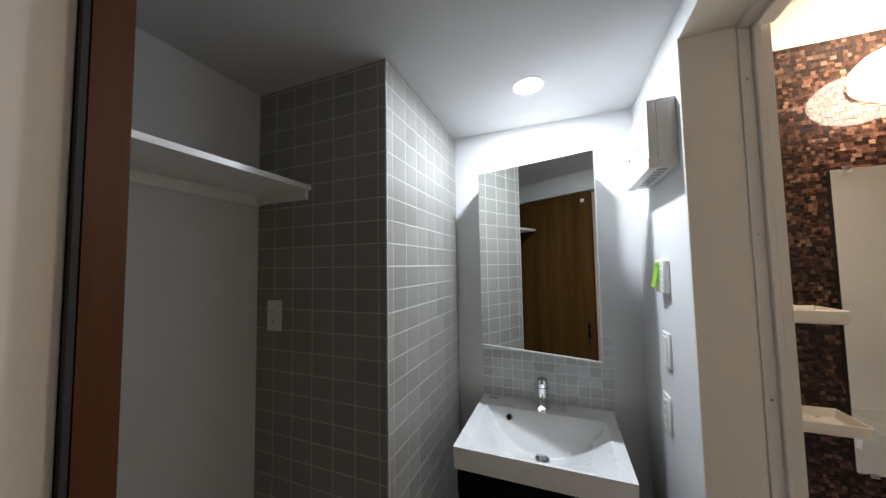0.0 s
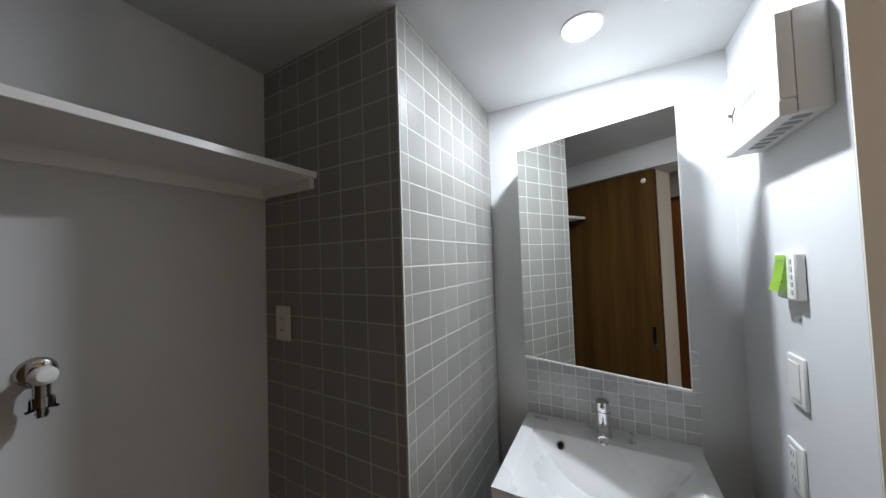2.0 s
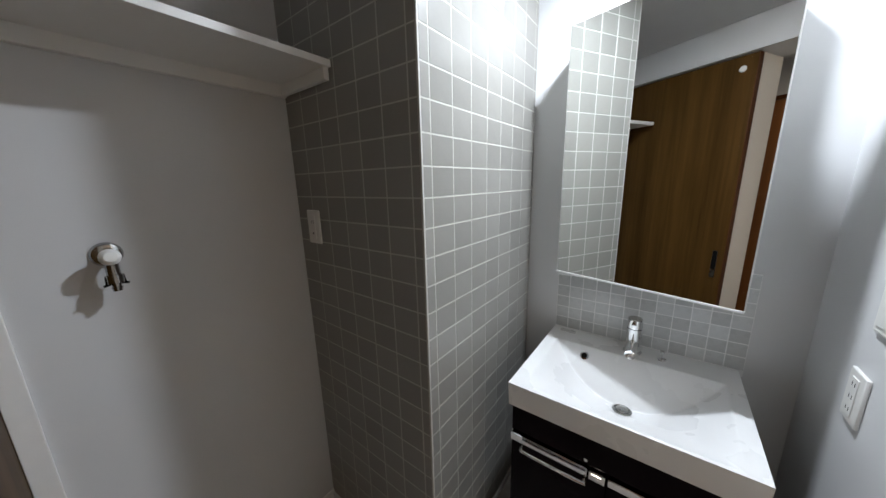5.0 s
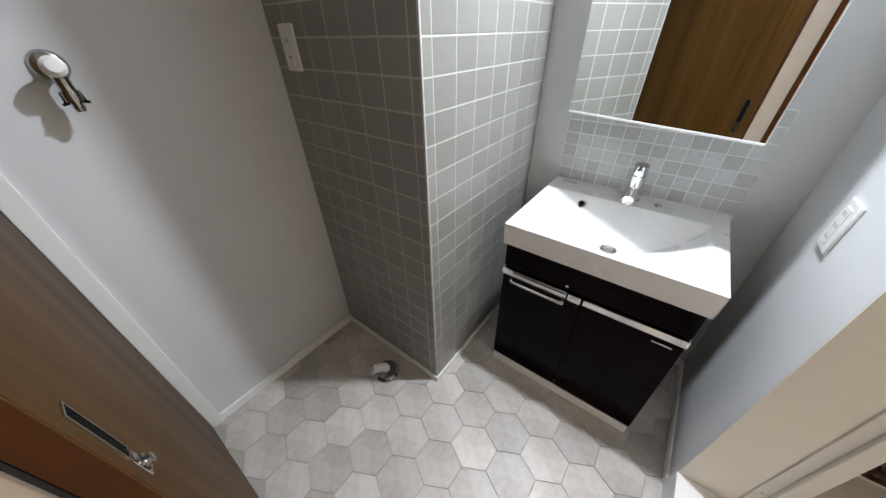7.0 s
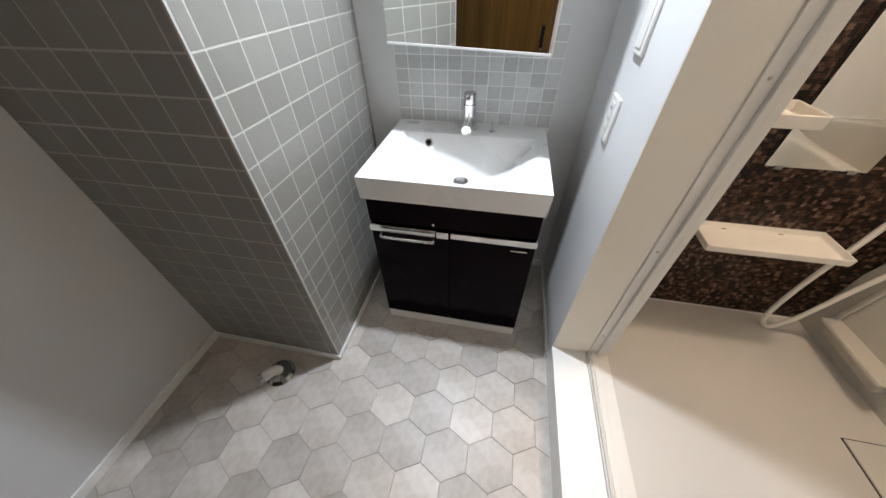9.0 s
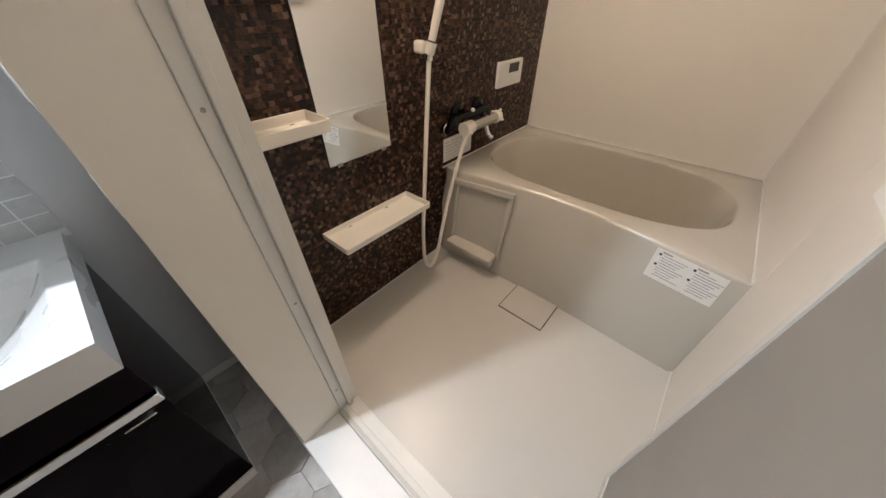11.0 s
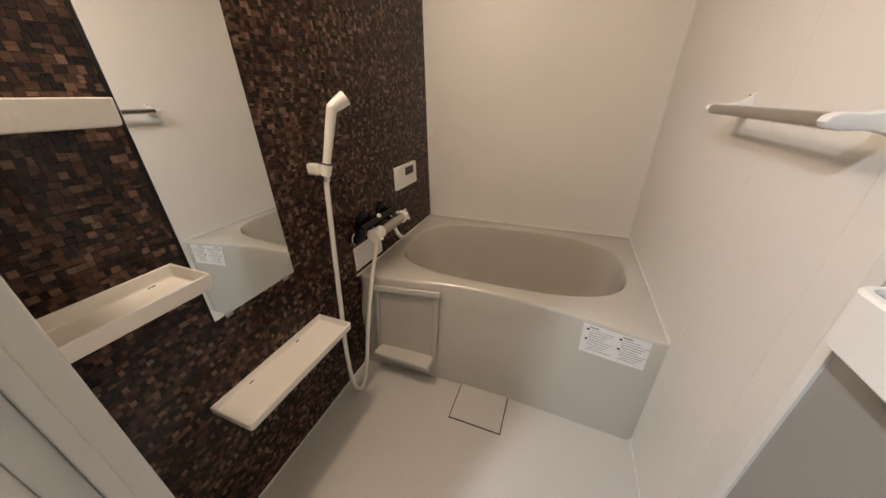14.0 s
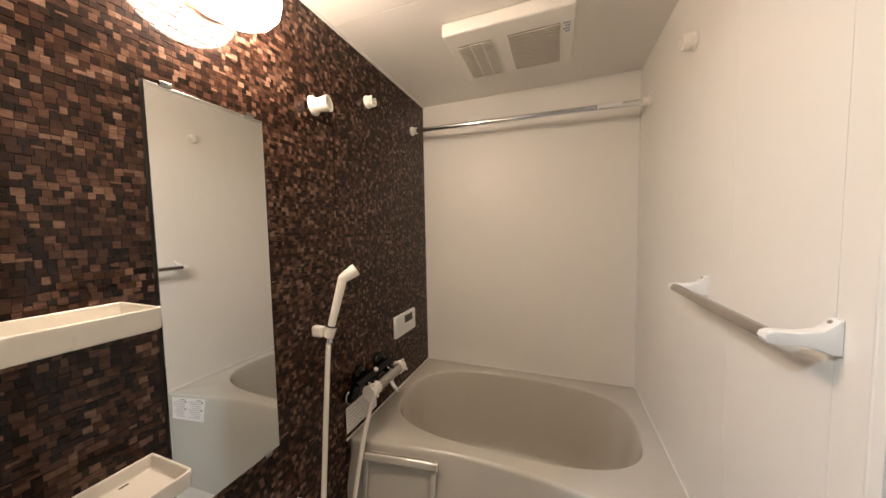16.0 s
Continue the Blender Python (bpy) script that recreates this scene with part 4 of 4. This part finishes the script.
# shower
sh = thing("shower_holder", (1.822, BY1, 1.09), "warm white wall bracket that holds the shower head", "holder")
part("bracket", boxes((1.786, 1.812, BY1 - 0.045, BY1 - 0.002, 1.066, 1.104), bevel=0.008), WARM_PLASTIC, sh)
part("cradle", rod(bmesh.new(), (1.806, -0.315, 1.066), (1.811, -0.323, 1.100), 0.016, 0.018), WARM_PLASTIC, sh)
part("cradle_ring", rod(bmesh.new(), (1.8112, -0.3232, 1.1002), (1.8118, -0.324, 1.104), 0.0176, 0.0165), GASKET, sh, "dark inner ring")
hs = thing("hand_shower", (1.81, -0.33, 1.09), "warm white hand shower hanging in its bracket with hose", "shower")
part("handle", rod(bmesh.new(), (1.8065, -0.3155, 1.070), (1.840, -0.355, 1.262), 0.0115, 0.0155, 24), WARM_PLASTIC, hs)
part("neck", lathe([(0, -0.0165), (0.009, -0.0135), (0.0145, -0.007), (0.0162, 0.0), (0.0172, 0.006), (0.019, 0.016), (0.0205, 0.03), (0.022, 0.048), (0.021, 0.052), (0, 0.053)], (1.840, -0.355, 1.262), (0.038, -0.040, 0.034), 28), WARM_PLASTIC, hs, "angled shower head")
part("spray_face", lathe([(0.0185, 0.0534), (0.0, 0.0544)], (1.840, -0.355, 1.262), (0.038, -0.040, 0.034), 28), SILVER, hs, "grey spray face")
part("collar", rod(bmesh.new(), (1.8050, -0.3145, 1.048), (1.8065, -0.3155, 1.072), 0.0125), CHROME, hs)
part("hose", tube([(1.8050, -0.3145, 1.052), (1.797, -0.314, 0.98), (1.778, -0.314, 0.80), (1.754, -0.315, 0.57), (1.735, -0.316, 0.38), (1.728, -0.322, 0.22), (1.742, -0.330, 0.152), (1.775, -0.336, 0.150),
                   (1.812, -0.340, 0.235), (1.852, -0.341, 0.38), (1.90, -0.341, 0.52), (1.945, -0.341, 0.63), (1.985, -0.340, 0.705), (2.006, -0.335, 0.738)], 0.0085, 12, 10), WARM_PLASTIC, hs, "warm white ribbed hose")

mx = thing("bath_mixer", (2.1, BY1, 0.80), "chrome bath mixer tap with white turning knobs", "tap")
part("barrel", rod(bmesh.new(), (2.05, -0.335, 0.775), (2.228, -0.335, 0.775), 0.0235, segs=28), STEEL, mx, "brushed steel barrel")
for x0, x1 in ((1.988, 2.05), (2.228, 2.262)):
    bm = rod(bmesh.new(), (x0, -0.335, 0.775), (x1, -0.335, 0.775), 0.0285, 0.026, segs=20)
    for k in range(4):
        a = math.pi / 2 * k + 0.4
        rod(bm, ((x0 + x1) / 2, -0.335, 0.775), ((x0 + x1) / 2 + (0.012 if x0 > 2.1 else -0.012), -0.335 + 0.036 * math.cos(a), 0.775 + 0.036 * math.sin(a)), 0.009, 0.006, 10)
    part("knob", bm, WARM_PLASTIC, mx, "warm white ribbed knob")
part("manifold", rod(rod(bmesh.new(), (1.965, -0.292, 0.806), (2.225, -0.292, 0.806), 0.021, segs=24), (2.225, -0.292, 0.806), (2.236, -0.292, 0.806), 0.018, 0.012, 24), BLACK, mx, "black mixer body")
part("elbow", tube([(1.948, BY1 - 0.004, 0.775), (1.948, -0.285, 0.775), (1.951, -0.298, 0.790), (1.962, -0.297, 0.812)], 0.021, 14), BLACK, mx, "black elbow")
part("elbow_ring", lathe([(0.0245, 0), (0.0255, 0.006), (0.0235, 0.010)], (1.948, BY1 - 0.016, 0.775), (0, -1, 0), 20), CHROME, mx)
for lx in (2.03, 2.18):
    part("leg", rod(bmesh.new(), (lx, BY1 - 0.003, 0.81), (lx, -0.335, 0.782), 0.019), BLACK, mx, "black shank")
    part("rosette", lathe([(0.042, 0), (0.04, 0.012), (0.02, 0.02)], (lx, BY1 - 0.003, 0.82), (0, -1, 0), 24), BLACK, mx)
part("selector", lathe([(0.009, 0), (0.009, 0.007), (0.006, 0.010), (0, 0.010)], (2.075, -0.315, 0.832), (0, -0.5, 0.8), 16), WARM_PLASTIC, mx, "small white selector")
part("shower_outlet", rod(bmesh.new(), (2.005, -0.335, 0.735), (2.015, -0.335, 0.765), 0.012), WARM_PLASTIC, mx)
part("spout", tube([(2.16, -0.335, 0.765), (2.162, -0.340, 0.738), (2.166, -0.352, 0.712), (2.170, -0.372, 0.700)], 0.010), CHROME, mx)
wl = thing("wall_label", (2.04, BY1, 0.66), "white caution label on the mosaic wall under the mixer", "label")
part("paper", boxes((1.945, 2.155, BY1 - 0.0034, BY1 - 0.0025, 0.618, 0.725)), PAPER, wl)
for k in range(6):
    part("print_line", boxes((1.955, 2.14 - 0.02 * (k % 3), BY1 - 0.004, BY1 - 0.0035, 0.63 + 0.015 * k, 0.6316 + 0.015 * k)), INK, wl)

rc = thing("bath_remote", (2.43, BY1, 0.93), "white bath heater remote with a dark display", "controller")
part("case", boxes((2.325, 2.545, BY1 - 0.020, BY1 - 0.002, 0.87, 0.982), bevel=0.005), PLASTIC, rc)
part("display", boxes((2.415, 2.505, BY1 - 0.0215, BY1 - 0.0195, 0.928, 0.968), bevel=0.0008), LCD, rc, "dark display")
part("button", boxes(*[(2.345 + 0.048 * k, 2.38 + 0.048 * k, BY1 - 0.0212, BY1 - 0.0197, 0.885, 0.905) for k in range(4)], bevel=0.0006), PLASTIC, rc)

# wall lamp
WX, WZ = 1.514, 1.982


def broad(bm, k):
    """The same turned solid drawn out sideways."""
    for w in bm.verts:
        w.co.x = WX + (w.co.x - WX) * k
    return bm


wlmp = thing("bath_wall_lamp", (WX, BY1, WZ), "glowing broad white dome lamp on the mosaic wall", "wall lamp")
part("base", broad(lathe([(0.050, 0.0), (0.050, 0.014), (0.044, 0.022), (0.036, 0.026), (0, 0.026)], (WX, BY1 - 0.002, WZ), (0, -1, 0)), 1.5), WARM_PLASTIC, wlmp, "white oval base")
part("globe", broad(lathe([(0.0, 0.024), (0.046, 0.026), (0.066, 0.036), (0.078, 0.055), (0.083, 0.085), (0.079, 0.113), (0.066, 0.138), (0.045, 0.156), (0.022, 0.163), (0, 0.165)], (WX, BY1 - 0.002, WZ), (0, -1, 0), 48), 1.38),
     LIGHT_WARM, wlmp, "glowing opal dome")


def knob_cap(name, at, normal, label, r=0.024, l=0.05):
    t = thing(name, at, label, "holder")
    part("base", lathe([(r, 0.0), (r, 0.008), (r * 0.8, 0.014), (r * 0.7, 0.016)], at, normal, 20), WARM_PLASTIC, t)
    part("cup", lathe([(r * 0.7, 0.014), (r * 0.72, l * 0.6), (r * 0.85, l), (r * 0.6, l), (r * 0.5, l * 0.7), (0, l * 0.7)], at, normal, 20), WARM_PLASTIC, t)


knob_cap("upper_shower_hook", (1.84, BY1 - 0.002, 1.845), (0.25, -1, 0.1), "warm white upper shower hook on the mosaic wall", 0.032, 0.06)


def pole_cradle(at, side, label):
    """An empty socket: a round base with a cupped rim that is open at the top."""
    t = thing("pole_socket", at, label, "holder")
    x, y, z = at
    part("base", lathe([(0.026, 0.0), (0.026, 0.006), (0.022, 0.010), (0, 0.010)], at, (0, side, 0), 24), WARM_PLASTIC, t)
    bm = bmesh.new()
    rows = []
    for k in range(19):
        a = radians(-232 + 284 * k / 18)
        rows.append([bm.verts.new((x + r * math.cos(a), y + side * d, z + r * math.sin(a))) for r, d in ((0.015, 0.009), (0.0235, 0.009), (0.0235, 0.034), (0.021, 0.036), (0.015, 0.036))])
    for a, b in zip(rows, rows[1:]):
        for k in range(5):
            bm.faces.new((a[k], a[(k + 1) % 5], b[(k + 1) % 5], b[k]))
    bm.faces.new(rows[0]), bm.faces.new(rows[-1])
    bmesh.ops.recalc_face_normals(bm, faces=bm.faces)
    part("rim", bm, WARM_PLASTIC, t)


pole_cradle((2.160, BY1 - 0.002, 1.978), -1, "empty warm white pole socket on the mosaic wall")
pole_cradle((2.13, BY0, 1.954), 1, "empty warm white pole socket on the cream wall")
pl = thing("clothes_pole", (2.545, -0.83, 1.95), "steel clothes pole across the bath near the ceiling", "pole")
part("pole", rod(bmesh.new(), (2.590, BY1 - 0.03, 1.979), (2.584, BY0 + 0.03, 1.956), 0.0125), CHROME, pl)
part("end_socket", lathe([(0.024, 0.0), (0.024, 0.01), (0.018, 0.014), (0.018, 0.034), (0, 0.034)], (2.590, BY1 - 0.002, 1.979), (0, -1, 0), 20), WARM_PLASTIC, pl)
part("end_socket", lathe([(0.024, 0.0), (0.024, 0.01), (0.018, 0.014), (0.018, 0.034), (0, 0.034)], (2.584, BY0, 1.956), (0, 1, 0), 20), WARM_PLASTIC, pl)
part("label", rod(bmesh.new(), (2.5851, -1.20, 1.9602), (2.5846, -1.30, 1.9582), 0.0129), PAPER, pl, "white label round the pole")

# ventilation heater
VZ = BZ1 - 0.048
ve = thing("ceiling_heater", (2.23, -0.87, BZ1), "cream ceiling ventilation heater with two grilles", "ventilation unit")
cov = part("cover", boxes((2.090, 2.460, -1.088, -0.634, VZ, BZ1 - 0.0003), bevel=0.008), WARM_PLASTIC, ve)
for (x0, x1, y0, y1), bars in (((2.17, 2.42, -1.04, -0.86), ()), ((2.17, 2.42, -0.80, -0.67), (-0.765, -0.72))):
    # dark flat sheet: paints the shade seen between the slats
    g = part("grille", boxes((x0, x1, y0, y1, VZ - 0.0015, VZ - 0.0003)), GRILLE_BACK, cov, "grille backing sheet with the shade put into its colour")
    for k in range(20):
        x = x0 + (x1 - x0) * (k + 0.5) / 20
        part("slat", boxes((x - 0.0030, x + 0.0030, y0, y1, VZ - 0.005, VZ - 0.0017)), SLAT, g)
    for yb in bars:
        part("divider", boxes((x0, x1, yb - 0.002, yb + 0.002, VZ - 0.0062, VZ - 0.0051)), WARM_PLASTIC, g)
lab = part("maker_label", boxes((2.165, 2.235, -1.076, -1.046, VZ - 0.0012, VZ - 0.0002)), PAPER, cov)
part("label_print", boxes(*[(2.17 + 0.016 * k, 2.18 + 0.016 * k, -1.073, -1.050 - 0.006 * (k % 2), VZ - 0.0017, VZ - 0.0013) for k in range(4)]), INK, lab)

# towel bar
tb = thing("towel_bar", (1.8, BY0, 1.255), "steel towel bar with white end brackets on the cream wall", "towel bar")
part("bar", rod(bmesh.new(), (1.611, BY0 + 0.073, 1.2495), (2.0, BY0 + 0.073, 1.2495), 0.0105), STEEL, tb)
PROFILE = ((0.0, 1.230), (0.0, 1.282), (0.006, 1.282), (0.012, 1.274), (0.022, 1.265), (0.045, 1.2600), (0.074, 1.2605), (0.083, 1.2562), (0.086, 1.2495), (0.082, 1.2425),
           (0.070, 1.2388), (0.040, 1.2395), (0.022, 1.2345), (0.010, 1.230))
for x0, s_ in ((1.600, 1), (2.012, -1)):
    bm = bmesh.new()
    ends = [[bm.verts.new((x0 + dx, BY0 + dy, z)) for dy, z in PROFILE] for dx in (-0.0105, 0.0105)]
    for k in range(len(PROFILE)):
        j = (k + 1) % len(PROFILE)
        bm.faces.new((ends[0][k], ends[0][j], ends[1][j], ends[1][k]))
    caps = [bm.faces.new(e) for e in ends]
    bmesh.ops.recalc_face_normals(bm, faces=bm.faces)
    bmesh.ops.bevel(bm, geom=[e for f_ in caps for e in f_.edges], offset=0.0035, segments=3, affect="EDGES", profile=0.5, clamp_overlap=True)
    br = part("bracket", bm, PLASTIC, tb, "white plastic end bracket")
    for zz in (1.2765, 1.2335):
        part("screw", lathe([(0.0038, 0), (0.003, 0.002), (0, 0.0025)], (x0, BY0 + (0.0095 if zz > 1.25 else 0.0125), zz), (0, 1, 0.6 if zz > 1.25 else -0.6), 12), STEEL, br)

# mosaic pieces, last of all
rng = random.Random(4)
unit = bmesh.new()
lo = [unit.verts.new((a * 0.5, 0, b * 0.5)) for a, b in ((-1, -1), (1, -1), (1, 1), (-1, 1))]
hi = [unit.verts.new((a * 0.49, -1, b * 0.49)) for a, b in ((-1, -1), (1, -1), (1, 1), (-1, 1))]
unit.faces.new(hi)
for k in range(4):
    unit.faces.new((lo[k], lo[(k + 1) % 4], hi[(k + 1) % 4], hi[k]))
unit_mesh = mesh_of("mosaic_piece", unit, MOSAIC, False)
verts, faces = [], []
PANEL_SEAM = 1.937
for pa, pb in ((BX0, PANEL_SEAM - 0.0015), (PANEL_SEAM + 0.0015, BX1)):
    z = BZ0 + 0.002
    while z < BZ1 - 0.004:
        h = min(rng.uniform(0.0118, 0.0140), BZ1 - z)
        x = pa
        while x < pb - 0.002:
            w = min(rng.choice((0.0092, 0.0115, 0.0125, 0.0138, 0.0155)) * rng.uniform(0.92, 1.08), pb - x)
            lift = rng.uniform(-0.0012, 0.0012) if 0.006 < z - BZ0 < 1.9 else 0.0
            zc = h * rng.uniform(0.35, 0.65) if rng.random() < 0.14 else h
            for za, zb in ((0, zc), (zc, h)):
                if zb - za < 0.001:
                    continue
                proud = rng.uniform(-0.00012, 0.00012)
                x0, x1, z0, z1 = x + 0.0001, x + w - 0.0001, z + za + 0.0001 + lift, z + zb - 0.0001 + lift
                if 1.11 < x0 and x1 < 1.372 and 1.40 < z0 < 1.555:
                    ob = new("mosaic_piece", unit_mesh)
                    ob.location, ob.scale = ((x0 + x1) / 2, BY1 + 0.001, (z0 + z1) / 2), (x1 - x0, 0.0032 + proud, z1 - z0)
                    ob.parent = wall_bath_north
                else:
                    i = len(verts)
                    y0, y1 = BY1 + 0.001, BY1 - 0.0022 - proud
                    c = 0.00015
                    verts += [(x0, y0, z0), (x1, y0, z0), (x1, y0, z1), (x0, y0, z1), (x0 + c, y1, z0 + c), (x1 - c, y1, z0 + c), (x1 - c, y1, z1 - c), (x0 + c, y1, z1 - c)]
                    faces += [(i + 4, i + 5, i + 6, i + 7), (i, i + 1, i + 5, i + 4), (i + 1, i + 2, i + 6, i + 5), (i + 2, i + 3, i + 7, i + 6), (i + 3, i, i + 4, i + 7)]
            x += w
        z += h
me = bpy.data.meshes.new("mosaic")
me.from_pydata(verts, [], faces)
me.materials.append(MOSAIC)
mos = new("mosaic", me)
mos.parent = wall_bath_north
tagged(mos, "glossy dark brown wood mosaic pieces", "", "", "stuff")
